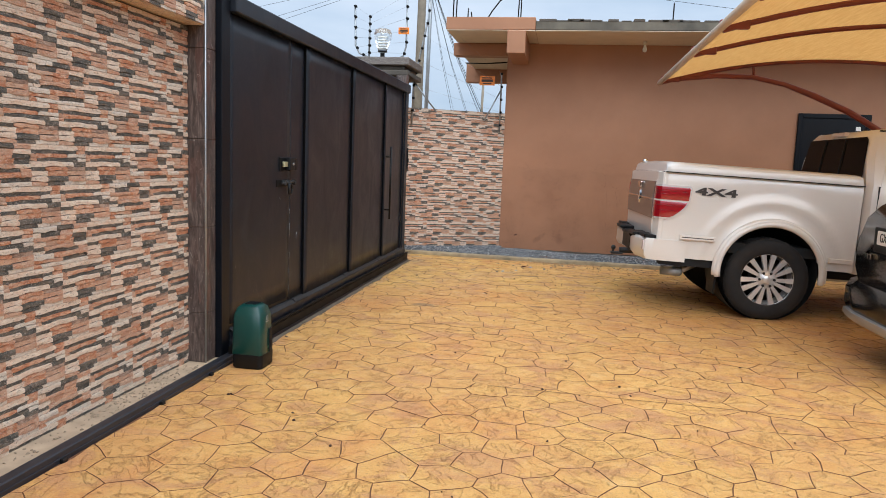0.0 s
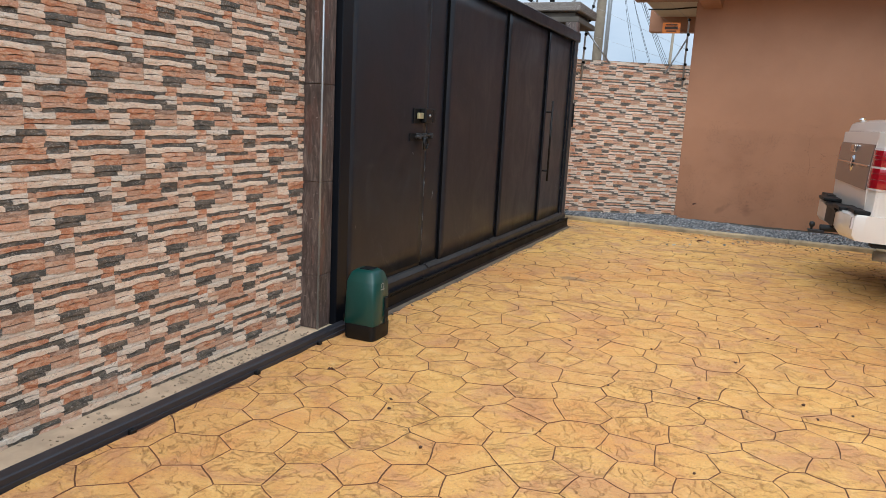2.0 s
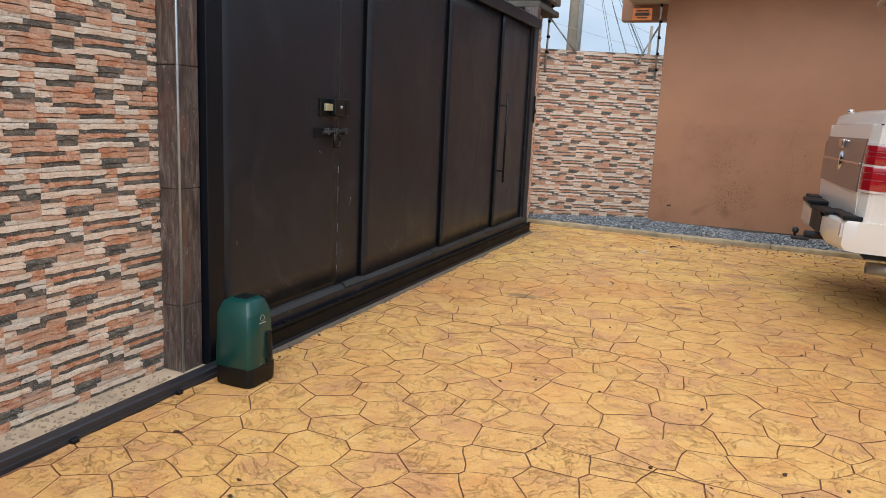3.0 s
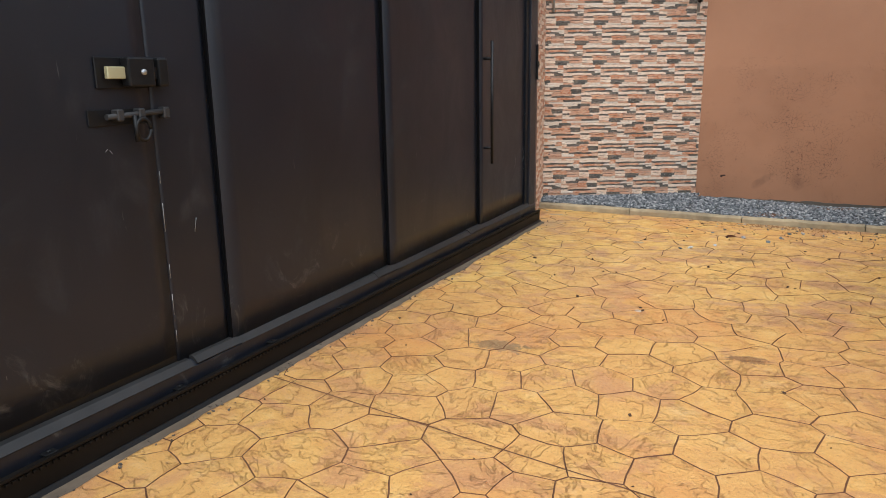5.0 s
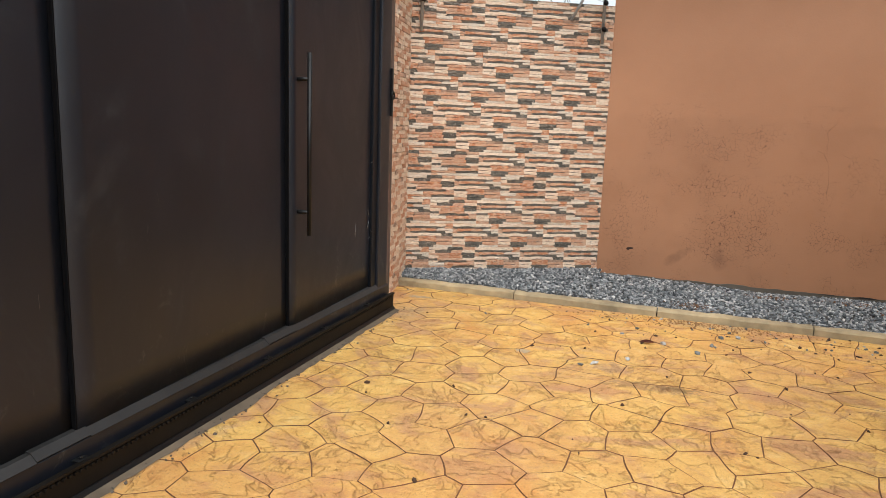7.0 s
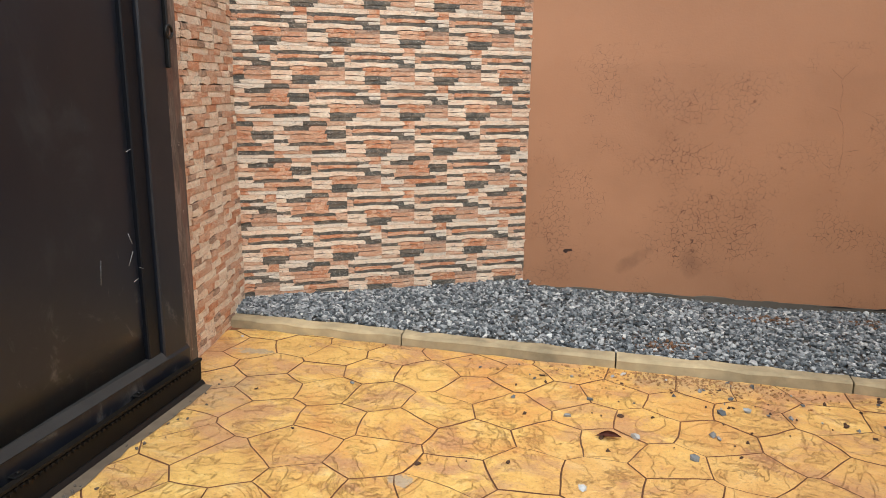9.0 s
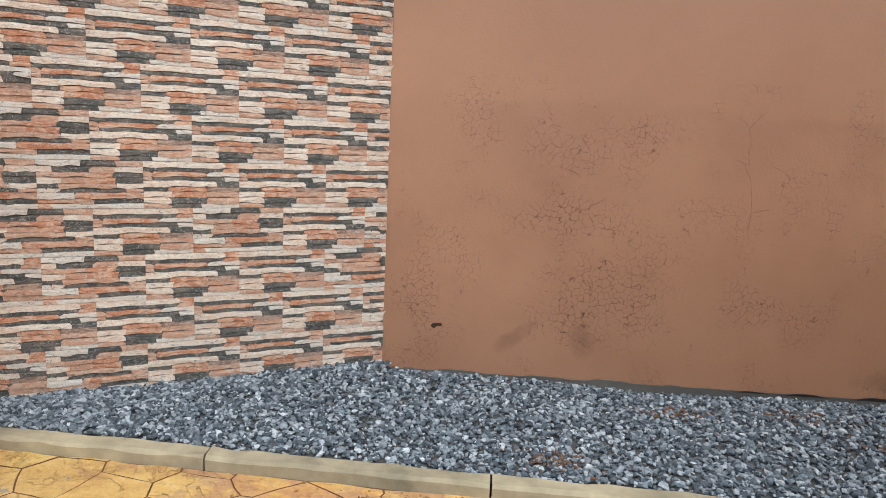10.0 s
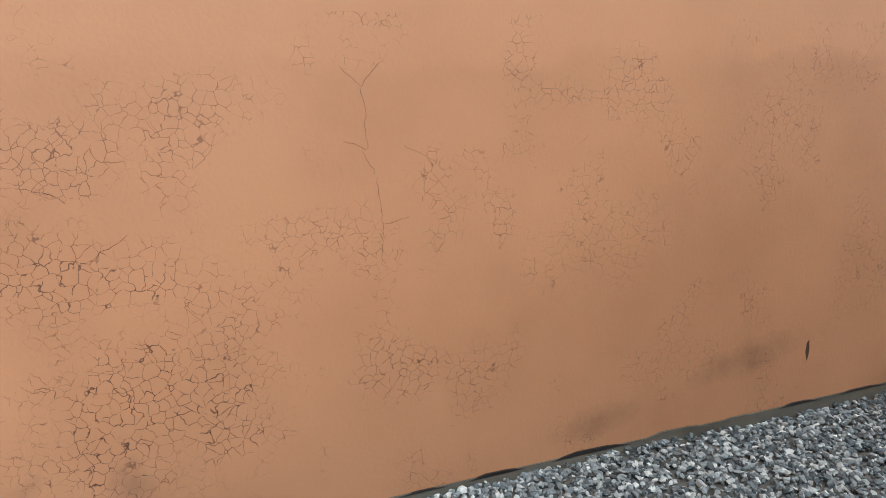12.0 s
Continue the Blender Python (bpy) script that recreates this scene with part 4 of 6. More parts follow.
pebbles("sand_spill", sand, 0.003, 0.009, simple("brown_sand", (150, 112, 72), 0.95, var=0.3), "brown sand and grit spilled along the kerb", "sand")
soil = []
for cx, cy, r in ((0.75, 12.2, 0.1), (1.35, 12.25, 0.13), (1.7, 11.95, 0.12), (0.2, 11.62, 0.09)):
    for i in range(90):
        x, y = random.gauss(cx, r), random.gauss(cy, r * 0.5)
        if kerb_y(x) + 0.11 < y < back_y(x) - 0.02:
            soil.append((x, y, bed_z(x, y) + 0.006))
pebbles("soil_crumbs", soil, 0.004, 0.012, simple("brown_soil", (104, 74, 52), 0.95, var=0.3), "brown soil crumbs lying on the gravel", "soil")
bits = []
random.seed(31)
for i in range(70):
    bits.append((random.gauss(0.7, 0.7), kerb_y(0.5) - abs(random.gauss(0.0, 0.5)) - 0.02, 0.003))
for i in range(90):
    bits.append((random.uniform(-1.8, 2.2), random.uniform(2.0, 11.2), 0.003))
pebbles("leaf_litter", bits, 0.004, 0.013, simple("dry_leaf_bits", (66, 44, 30), 0.9), "scattered dry leaf and soil crumbs on the paving", "litter")

random.seed(47)
rubble = [(random.uniform(-2.115, -1.96), random.choice((random.uniform(1.0, 4.7), random.gauss(4.2, 0.4))), 0.03) for i in range(260)]
rubble = [p for p in rubble if p[1] < 4.72]
pebbles("mortar_crumbs", rubble, 0.003, 0.011, simple("dry_mortar", (150, 132, 110), 0.95, var=0.3), "dry mortar crumbs lying along the wall's ledge", "rubble")
rubble = [(random.uniform(-1.84, -1.78) + abs(random.gauss(0, 0.03)), random.uniform(5.2, 10.9), 0.004) for i in range(170)]
pebbles("track_grit", rubble, 0.002, 0.009, simple("dark_track_grit", (86, 78, 70), 0.95, var=0.4), "grey grit fallen along the gate track", "grit")
leaf = root("dry_leaf", (-0.103, 10.694, 0.002), "curled reddish-brown dry leaf on the paving", "leaf")
bm = bmesh.new()
rows = [[bm.verts.new((-0.103 + 0.05 * (q / 6 - 0.5) * 2, 10.694 + 0.022 * math.sin(math.pi * q / 6) * e, 0.006 + 0.014 * abs(e) * math.sin(math.pi * q / 6) + 0.006 * (q / 6))) for e in (-1, 0, 1)] for q in range(7)]
for p, q in zip(rows, rows[1:]):
    for e in (0, 1):
        bm.faces.new((p[e], q[e], q[e + 1], p[e + 1])).smooth = True
bmesh.ops.solidify(bm, geom=bm.faces[:], thickness=0.001)
part("blade", bm, simple("dry_red_leaf", (104, 46, 26), 0.7, var=0.3, scale=40), leaf)
kerb_stones = [(0.289, 10.805), (0.31, 10.78), (-0.004, 10.722), (-0.431, 10.094), (-0.36, 10.15), (-0.187, 10.307), (0.35, 11.02), (0.46, 11.06), (0.62, 11.03), (0.2, 10.6)]
pebbles("loose_pebbles", [(x, y, 0.009) for x, y in kerb_stones], 0.014, 0.022, M_GRAVEL, "grey gravel pebbles lying loose on the paving", "pebble")

random.seed(51)
bm = bmesh.new()
rows = []
for i in range(90):
    y = 5.06 + i * (GEND + 0.15 - 5.06) / 89
    rows.append((bm.verts.new((-1.852, y, 0.0035)), bm.verts.new((-1.80 + 0.028 * noise.noise((y * 3.0, 0, 2.0)) + random.uniform(-0.008, 0.008), y, 0.0025))))
for p, q in zip(rows, rows[1:]):
    bm.faces.new((p[0], p[1], q[1], q[0]))
part("mortar_smear", bm, simple("grey_mortar", (98, 85, 70), 0.9, var=0.4, scale=16, bump=0.4), FLOOR, "grey mortar smeared along the gate track")
for y, z, dy, dz in ((10.44, 0.62, 0.03, 0.05), (10.47, 0.7, -0.02, 0.045), (10.5, 0.6, 0.025, -0.012), (10.46, 0.55, 0.03, 0.008), (10.3, 0.58, 0.012, 0.09), (10.1, 0.9, 0.004, 0.06), (10.0, 0.45, 0.01, 0.05), (10.48, 1.05, 0.03, 0.008), (7.1, 0.62, 0.02, 0.05), (6.4, 0.75, 0.015, 0.06), (6.2405, 0.3, 0.001, 0.05), (6.2405, 0.42, 0.0, 0.09), (6.241, 0.58, 0.001, 0.06), (6.2405, 0.78, 0.0, 0.12), (6.241, 0.98, 0.001, 0.05), (6.0, 1.13, 0.012, 0.01), (6.03, 1.12, -0.01, 0.015), (7.45, 0.95, 0.006, 0.006), (7.0, 0.5, 0.0, 0.14)):
    part("scratch", T([(GATE_X + 0.0215 if y > 10.42 else GATE_X + 0.002, y, z), (GATE_X + 0.0215 if y > 10.42 else GATE_X + 0.002, y + dy, z + dz)], 0.0012, 4), M_GALV, gate, "pale scratch in the paint")

# ---- pickup truck: rear axle at its own origin, nose along +x, near side at -y ----
truck = root("pickup_truck", (2.45, 8.9, 0), "pearl white four-wheel-drive pickup with a closed bed cover", "pickup truck", yaw=4.0)
HALF, WR, RAKE = 0.98, 0.42, radians(2.2)
LIFT = 0.045
TILT_M = Matrix.Translation((0, 0, 0.42 + LIFT)) @ Matrix.Rotation(RAKE, 4, "Y") @ Matrix.Translation((0, 0, -0.42))


def tpart(name, bm, mat, label="", parent=None, smooth=False, level=False):
    if not level:
        bm.transform(TILT_M)
    return part(name, bm, mat, parent or truck, label, local=True, smooth=smooth)


def side_skin(s, u0, u1, top, bottom, half, arch=None, cols=64, rows=14, belly=0.035, flare=0.05):
    """A body side as a bowed sheet, with a wheel arch and a swelling round it."""
    us = [u0 + (u1 - u0) * i / cols for i in range(cols + 1)]
    if arch:
        us = sorted(us + [arch[0] - arch[1] - 0.001, arch[0] - arch[1] + 0.001, arch[0] + arch[1] - 0.001, arch[0] + arch[1] + 0.001])
    bm = bmesh.new()
    grid = []
    for u in us:
        zt, zb = top(u), bottom(u)
        if arch and abs(u - arch[0]) < arch[1]:
            zb = max(zb, arch[2] + math.sqrt(max(0, arch[1] ** 2 - (u - arch[0]) ** 2)) * 0.98)
        col = []
        for j in range(rows + 1):
            z = zb + (zt - zb) * j / rows
            w = half + belly * math.cos((z - 0.95) / 0.75) - belly
            if z > zt - 0.05:
                w -= 0.5 * ((z - zt + 0.05) / 0.05) ** 2 * 0.03
            if arch:
                d = math.hypot(u - arch[0], z - arch[2]) - arch[1]
                w += flare * math.exp(-max(0, d) / 0.09) * (1 if z > 0.3 else 0.6)
                w += 0.018 * math.exp(-((d - 0.22) / 0.05) ** 2)
            col.append(bm.verts.new((u, s * w, z)))
        grid.append(col)
    for a, b in zip(grid, grid[1:]):
        for j in range(rows):
            f = bm.faces.new((a[j], b[j], b[j + 1], a[j + 1]))
            f.smooth = True
    r = bmesh.ops.extrude_face_region(bm, geom=bm.faces[:])
    for v in [v for v in r["geom"] if isinstance(v, bmesh.types.BMVert)]:
        v.co.y -= math.copysign(0.03, v.co.y)
    bmesh.ops.recalc_face_normals(bm, faces=bm.faces[:])
    return bm


U0, U1 = -1.12, 0.82     # bed, tail to cab
tpart("bed_side", side_skin(1, U0, U1, lambda u: 1.40, lambda u: 0.52, HALF - 0.03, arch=(0, 0.50, 0.44)), M_PEARL, smooth=True)
bed = tpart("bed_side", side_skin(-1, U0, U1, lambda u: 1.40, lambda u: 0.52 + 0.0 * u, HALF - 0.03, arch=(0, 0.50, 0.44)), M_PEARL, smooth=True)
for s in (-1, 1):
    bm = bmesh.new()
    arc = [(0.512 * math.cos(a), s * (HALF + 0.018), 0.44 + 0.505 * math.sin(a)) for a in (radians(-8 + 196 * i / 32) for i in range(33))]
    tube(bm, arc, 0.032, 8)
    arc = [(0.54 * math.cos(a), s * (HALF + 0.0), 0.44 + 0.535 * math.sin(a)) for a in (radians(-6 + 192 * i / 32) for i in range(33))]
    tube(bm, arc, 0.028, 8)
    tpart("wheel_arch_lip", bm, M_PEARL, "moulded white wheel arch lip", bed)
    bm = bmesh.new()
    lathe(bm, [(0.495, s * 0.93), (0.495, s * 0.45), (0.02, s * 0.45)], axis="y", seg=36, at=(0, 0, 0.44))
    tpart("wheel_well", bm, M_UNDER, "black wheel well", bed)
for s in (-1, 1):
    ya, yb = sorted((s * (HALF - 0.01), s * (HALF + 0.012)))
    tpart("side_moulding", B(U0 + 0.2, -0.56, ya, yb, 0.715, 0.765, bevel=0.006), M_PEARL, "white body moulding", bed)
    tpart("side_moulding", B(0.56, U1 - 0.03, ya, yb, 0.60, 0.65, bevel=0.006), M_PEARL, "white body moulding", bed)
tpart("moulding_insert", B(U0 + 0.22, -0.58, -HALF - 0.014, -HALF - 0.006, 0.736, 0.744, bevel=0.002), M_DECAL, "dark moulding line", bed)
tpart("bed_floor", B(U0 + 0.02, U1, -0.93, 0.93, 0.62, 0.72), M_UNDER)
for s in (-0.55, 0.55):
    tpart("chassis_rail", B(U0 + 0.1, 4.4, s - 0.07, s + 0.07, 0.4, 0.55), M_UNDER)
tpart("axle", tube(T([(0, -0.8, 0.41), (0, 0.8, 0.41)], 0.06, 12), [(-0.05, 0, 0.41), (2.0, 0.0, 0.5)], 0.05, 10), M_UNDER, level=True)

# bed cover: a flat lid with rolled edges and a soft fold down at the tail
rings = []
for u, w, zt in ((U0 - 0.01, 0.90, 1.41), (U0 + 0.01, 0.94, 1.475), (U0 + 0.05, 0.952, 1.498), (U0 + 0.2, 0.955, 1.5), (U1 - 0.08, 0.955, 1.5), (U1 - 0.02, 0.95, 1.49), (U1, 0.93, 1.45)):
    e = 0.03
    rings.append([(u, -w, 1.39), (u, -w - 0.004, zt - 0.045), (u, -w + 0.012, zt - 0.018), (u, -w + e + 0.03, zt - 0.002), (u, -0.4, zt + 0.008), (u, 0, zt + 0.012), (u, 0.4, zt + 0.008), (u, w - e - 0.03, zt - 0.002), (u, w - 0.012, zt - 0.018), (u, w + 0.004, zt - 0.045), (u, w, 1.39)])
cover = tpart("bed_cover", loft(bmesh.new(), rings), M_PEARL, "white painted bed cover", smooth=True)
tpart("cover_seam", box(B(U0 + 0.0, U1, -HALF + 0.012, -HALF + 0.03, 1.386, 1.396), U0 - 0.01, U0 + 0.01, -0.92, 0.92, 1.386, 1.396), M_UNDER, parent=cover)
tpart("cover_lock", lathe(bmesh.new(), [(0.001, 1.50), (0.035, 1.50), (0.035, 1.52), (0.02, 1.535), (0.001, 1.537)], at=(U0 + 0.05, 0.6, 0), seg=14), M_CHROME, "chrome lid lock", cover)

# tailgate with its darker panel and badges
rings = [[(U0 - 0.045 - 0.02 * math.sin(math.pi * k / 8), y, z) for k, z in enumerate([0.66 + 0.73 * q / 8 for q in range(9)])] + [(U0 + 0.04, y, 1.39), (U0 + 0.04, y, 0.66)] for y in (-0.80, -0.4, 0, 0.4, 0.80)]
tailgate = tpart("tailgate", loft(bmesh.new(), rings), M_PEARL, smooth=True)
rings = [[(U0 - 0.055 - 0.02 * math.sin(math.pi * (z - 0.66) / 0.73), y, z) for z in (0.90, 1.0, 1.1, 1.2, 1.285)] + [(U0 - 0.03, y, 1.285), (U0 - 0.03, y, 0.90)] for y in (-0.79, -0.4, 0, 0.4, 0.79)]
tpart("tailgate_panel", loft(bmesh.new(), rings), M_TAUPE, "satin taupe panel", tailgate, smooth=True)
bm = lathe(bmesh.new(), [(0.001, U0 - 0.088), (0.075, U0 - 0.084), (0.085, U0 - 0.07)], axis="x", seg=24, at=(0, 0, 1.10))
box(bm, U0 - 0.086, U0 - 0.07, -0.78, 0.78, 1.092, 1.108, bevel=0.003)
tpart("badge", bm, M_CHROME, "chrome emblem and bar", tailgate)
tpart("tailgate_handle", B(U0 - 0.095, U0 - 0.06, -0.09, 0.09, 1.2, 1.27, bevel=0.01, seg=2), M_CHROME, "chrome handle", tailgate)
# corners between tailgate and sides, with the wrap-round lamps
for s in (-1, 1):
    ring = []
    for z in (0.66, 0.9, 1.2, 1.385):
        ring.append([(U0 + 0.03, s * 0.80, z), (U0 - 0.05, s * 0.80, z), (U0 - 0.045, s * 0.88, z), (U0 - 0.015, s * 0.94, z), (U0 + 0.03, s * 0.953, z)])
    tpart("bed_corner", loft(bmesh.new(), ring), M_PEARL, smooth=True)
    lens = bmesh.new()

    def lamp_ring(z, u_end, grow=0.0, inset=0.0):
        g = 0.008 + grow
        z -= 0.05
        y0 = 0.815 + inset
        return [(U0 + 0.02, s * y0, z), (U0 - 0.055 - g, s * y0, z), (U0 - 0.05 - g, s * 0.89, z), (U0 - 0.018 - g * 0.5, s * (0.95 + g), z), (U0 + 0.06, s * (0.966 + g), z), (u_end, s * (0.962 + g), z), (u_end, s * 0.93, z)]
    lamp_body = tpart("tail_lamp", loft(bmesh.new(), [lamp_ring(0.962, U0 + 0.05), lamp_ring(0.985, U0 + 0.11), lamp_ring(1.03, U0 + 0.17), lamp_ring(1.09, U0 + 0.235), lamp_ring(1.15, U0 + 0.27), lamp_ring(1.29, U0 + 0.28), lamp_ring(1.31, U0 + 0.26)]), M_CLEARLENS, "red and clear wrap-round tail lamp", smooth=True)
    tpart("upper_lens", loft(bmesh.new(), [lamp_ring(1.16, U0 + 0.25, 0.003, 0.008), lamp_ring(1.17, U0 + 0.255, 0.005, 0.008), lamp_ring(1.28, U0 + 0.26, 0.005, 0.008), lamp_ring(1.292, U0 + 0.25, 0.003, 0.008)]), M_REDLENS, "red lens", lamp_body, smooth=True)
    tpart("lower_lens", loft(bmesh.new(), [lamp_ring(0.978, U0 + 0.07, 0.003, 0.008), lamp_ring(1.0, U0 + 0.115, 0.005, 0.008), lamp_ring(1.04, U0 + 0.165, 0.005, 0.008), lamp_ring(1.09, U0 + 0.215, 0.005, 0.008), lamp_ring(1.135, U0 + 0.242, 0.005, 0.008), lamp_ring(1.143, U0 + 0.242, 0.003, 0.008)]), M_REDLENS, "red lens", lamp_body, smooth=True)
    for z, e in ((1.05, 0.15), (1.1, 0.19), (1.215, 0.22), (1.245, 0.22)):
        tpart("lens_rib", loft(bmesh.new(), [lamp_ring(z, U0 + e, 0.006, 0.02), lamp_ring(z + 0.004, U0 + e, 0.006, 0.02)]), M_REDRIB, "darker red rib", lamp_body)

# rear bumper with black step pads
rings = []
for y in (-0.97, -0.93, -0.6, -0.25, 0.25, 0.6, 0.93, 0.97):
    k = -0.06 if abs(y) > 0.96 else (-0.13 if abs(y) > 0.9 else (-0.2 if abs(y) > 0.5 else -0.17))
    back = U0 + (0.28 if abs(y) > 0.9 else 0.05)
    zt = 0.70 if abs(y) > 0.5 else 0.66
    rings.append([(back, y, 0.48), (U0 + k + 0.03, y, 0.48), (U0 + k, y, 0.52), (U0 + k, y, zt - 0.02), (U0 + k + 0.02, y, zt), (back, y, zt)])
bumper = tpart("rear_bumper", loft(bmesh.new(), rings), M_PEARL, "white bumper with black step pads", smooth=True)
for ya, yb, uu, z in ((-0.62, -0.28, 0.21, 0.69), (0.28, 0.62, 0.21, 0.69), (-0.28, 0.28, 0.19, 0.655), (-0.93, -0.63, 0.145, 0.70), (0.63, 0.93, 0.145, 0.70)):
    tpart("step_pad", B(U0 - uu, U0 + 0.0, ya, yb, z, z + 0.035, bevel=0.008), M_DARKPLASTIC, "black rubber step pad", bumper)
tpart("plate_recess", B(U0 - 0.175, U0 - 0.16, -0.26, 0.26, 0.5, 0.66, bevel=0.004), M_DARKPLASTIC, parent=bumper)
for y in (-0.86, 0.86):
    tpart("reflector", B(U0 - 0.145, U0 - 0.126, y - 0.05, y + 0.05, 0.57, 0.67, bevel=0.004), M_CLEARLENS, "pale pink reflector", bumper)
hitch = T([(U0 + 0.1, 0, 0.47), (U0 - 0.24, 0, 0.45)], 0.035, 8)
box(hitch, U0 - 0.34, U0 - 0.2, -0.05, 0.05, 0.405, 0.43, bevel=0.005)
lathe(hitch, [(0.001, 0.43), (0.012, 0.43), (0.012, 0.45), (0.024, 0.462), (0.028, 0.48), (0.02, 0.5), (0.001, 0.506)], at=(U0 - 0.31, 0, 0), seg=14)
tpart("tow_hitch", hitch, M_SILL, "steel tow ball")
tpart("exhaust", lathe(T([(U0 + 0.5, -0.62, 0.45), (U0 + 0.3, -0.72, 0.36)], 0.035, 12), [(0.03, U0 + 0.12), (0.045, U0 + 0.1), (0.047, U0 + 0.3), (0.03, U0 + 0.32)], axis="x", seg=18, at=(0, -0.74, 0.35)), M_GALV, "steel exhaust tip")
for s in (-1, 1):
    ya, yb = sorted((s * 0.68, s * 0.95))
    tpart("mud_flap", B(-0.52, -0.5, ya, yb, 0.18, 0.55, bevel=0.003), M_DARKPLASTIC, "black mud flap")
tpart("body_shadow_skirt", B(U0 + 0.03, -0.55, -HALF + 0.05, -HALF + 0.07, 0.44, 0.54), M_UNDER, parent=bed)
lettering("4X4", 0.17, 0.001, TILT_M @ Matrix.Translation((-0.6, -HALF + 0.018, 1.215)) @ Matrix.Rotation(radians(90), 4, "X") @ Matrix.Diagonal((1.42, 0.62, 1, 1)), "decal", M_DECAL, bed, "dark lettering 4X4", 0.006)

# cab: lofted from sill to roof
C0, C1 = U1 + 0.03, 3.0


def cab_ring(z, u0, u1, w, nose):
    return [(u0, -w + 0.06, z), (u0 + 0.05, -w, z), (u1, -w, z), (u1 + nose, -w + 0.12, z), (u1 + nose, w - 0.12, z), (u1, w, z), (u0 + 0.05, w, z), (u0, w - 0.06, z)]


cab = tpart("cab", loft(bmesh.new(), [cab_ring(0.5, C0, 2.9, 0.93, 0.05), cab_ring(0.56, C0, 2.9, 0.95, 0.05), cab_ring(0.95, C0, 2.9, 0.965, 0.05), cab_ring(1.32, C0, 2.88, 0.95, 0.04), cab_ring(1.4, C0 + 0.01, 2.84, 0.935, 0.0), cab_ring(1.66, C0 + 0.02, 2.55, 0.86, 0.0), cab_ring(1.9, C0 + 0.06, 2.25, 0.79, 0.0), cab_ring(1.97, C0 + 0.1, 2.1, 0.72, 0.0), cab_ring(2.0, C0 + 0.26, 1.95, 0.58, 0.0)]), M_PEARL, smooth=True)
bm = prism(bmesh.new(), [(-0.81, 1.42), (0.81, 1.42), (0.76, 1.68), (0.72, 1.87), (0.68, 1.9), (-0.68, 1.9), (-0.72, 1.87), (-0.76, 1.68)], "x", -0.004, 0.004)
for v in bm.verts:
    v.co.x += C0 - 0.014 + (v.co.z - 1.40) * 0.115
rear_window = tpart("rear_window", bm, M_GLASS, "dark tinted rear window", cab)
for y in (-0.26, 0.26):
    tpart("window_divider", T([(C0 - 0.012, y, 1.44), (C0 + 0.035, y * 0.95, 1.88)], 0.014, 6), M_UNDER, parent=rear_window)
tpart("stop_lamp", B(C0 + 0.04, C0 + 0.12, -0.16, 0.16, 1.925, 1.97, bevel=0.008), M_CLEARLENS, "high stop lamp", cab)
# door: a proud panel with window and handle
for s in (-1, 1):
    bm = bmesh.new()
    rows = []
    for z, w, a, b in ((0.6, 0.956, 1.0, 1.98), (0.95, 0.971, 0.96, 2.02), (1.32, 0.956, 0.96, 2.0), (1.4, 0.941, 0.98, 1.96), (1.66, 0.87, 1.03, 1.84), (1.84, 0.815, 1.1, 1.7)):
        rows.append([(a, s * (w - 0.02), z), (a, s * w, z), (b, s * w, z), (b, s * (w - 0.02), z)])
    d = tpart("cab_door", loft(bm, rows), M_PEARL, smooth=True, parent=cab)
    bm = loft(bmesh.new(), [[(a, s * (w - 0.02), z), (a, s * (w + 0.003), z), (b, s * (w + 0.003), z), (b, s * (w - 0.02), z)] for z, w, a, b in ((1.36, 0.949, 1.12, 1.9), (1.4, 0.943, 1.1, 1.88), (1.66, 0.872, 1.13, 1.78), (1.8, 0.829, 1.18, 1.7))])
    tpart("door_window", bm, M_GLASS, "dark tinted side window", cab, smooth=True)
    ya, yb = sorted((s * 0.96, s * 0.995))
    tpart("door_handle", B(1.06, 1.26, ya, yb, 1.17, 1.205, bevel=0.01, seg=2), M_CHROME, "chrome handle", cab)
    ya, yb = sorted((s * 0.945, s * 0.958))
    tpart("door_gap", B(0.955, 0.965, ya, yb, 0.62, 1.4), M_UNDER, parent=cab)
tpart("roof_seam", T([(C0 + 0.14, -0.73, 1.965), (C0 + 0.6, -0.72, 1.98), (C0 + 1.2, -0.71, 1.975)], 0.008, 6), M_UNDER, parent=cab)
# bonnet and front end, beyond the cab
tpart("front_body", loft(bmesh.new(), [[(u, -w, 0.5), (u, -w, zt - 0.1), (u, -w + 0.12, zt), (u, w - 0.12, zt), (u, w, zt - 0.1), (u, w, 0.5)] for u, w, zt in ((2.93, 0.95, 1.3), (3.6, 0.95, 1.25), (4.3, 0.93, 1.18), (4.5, 0.86, 1.05))]), M_PEARL, smooth=True)


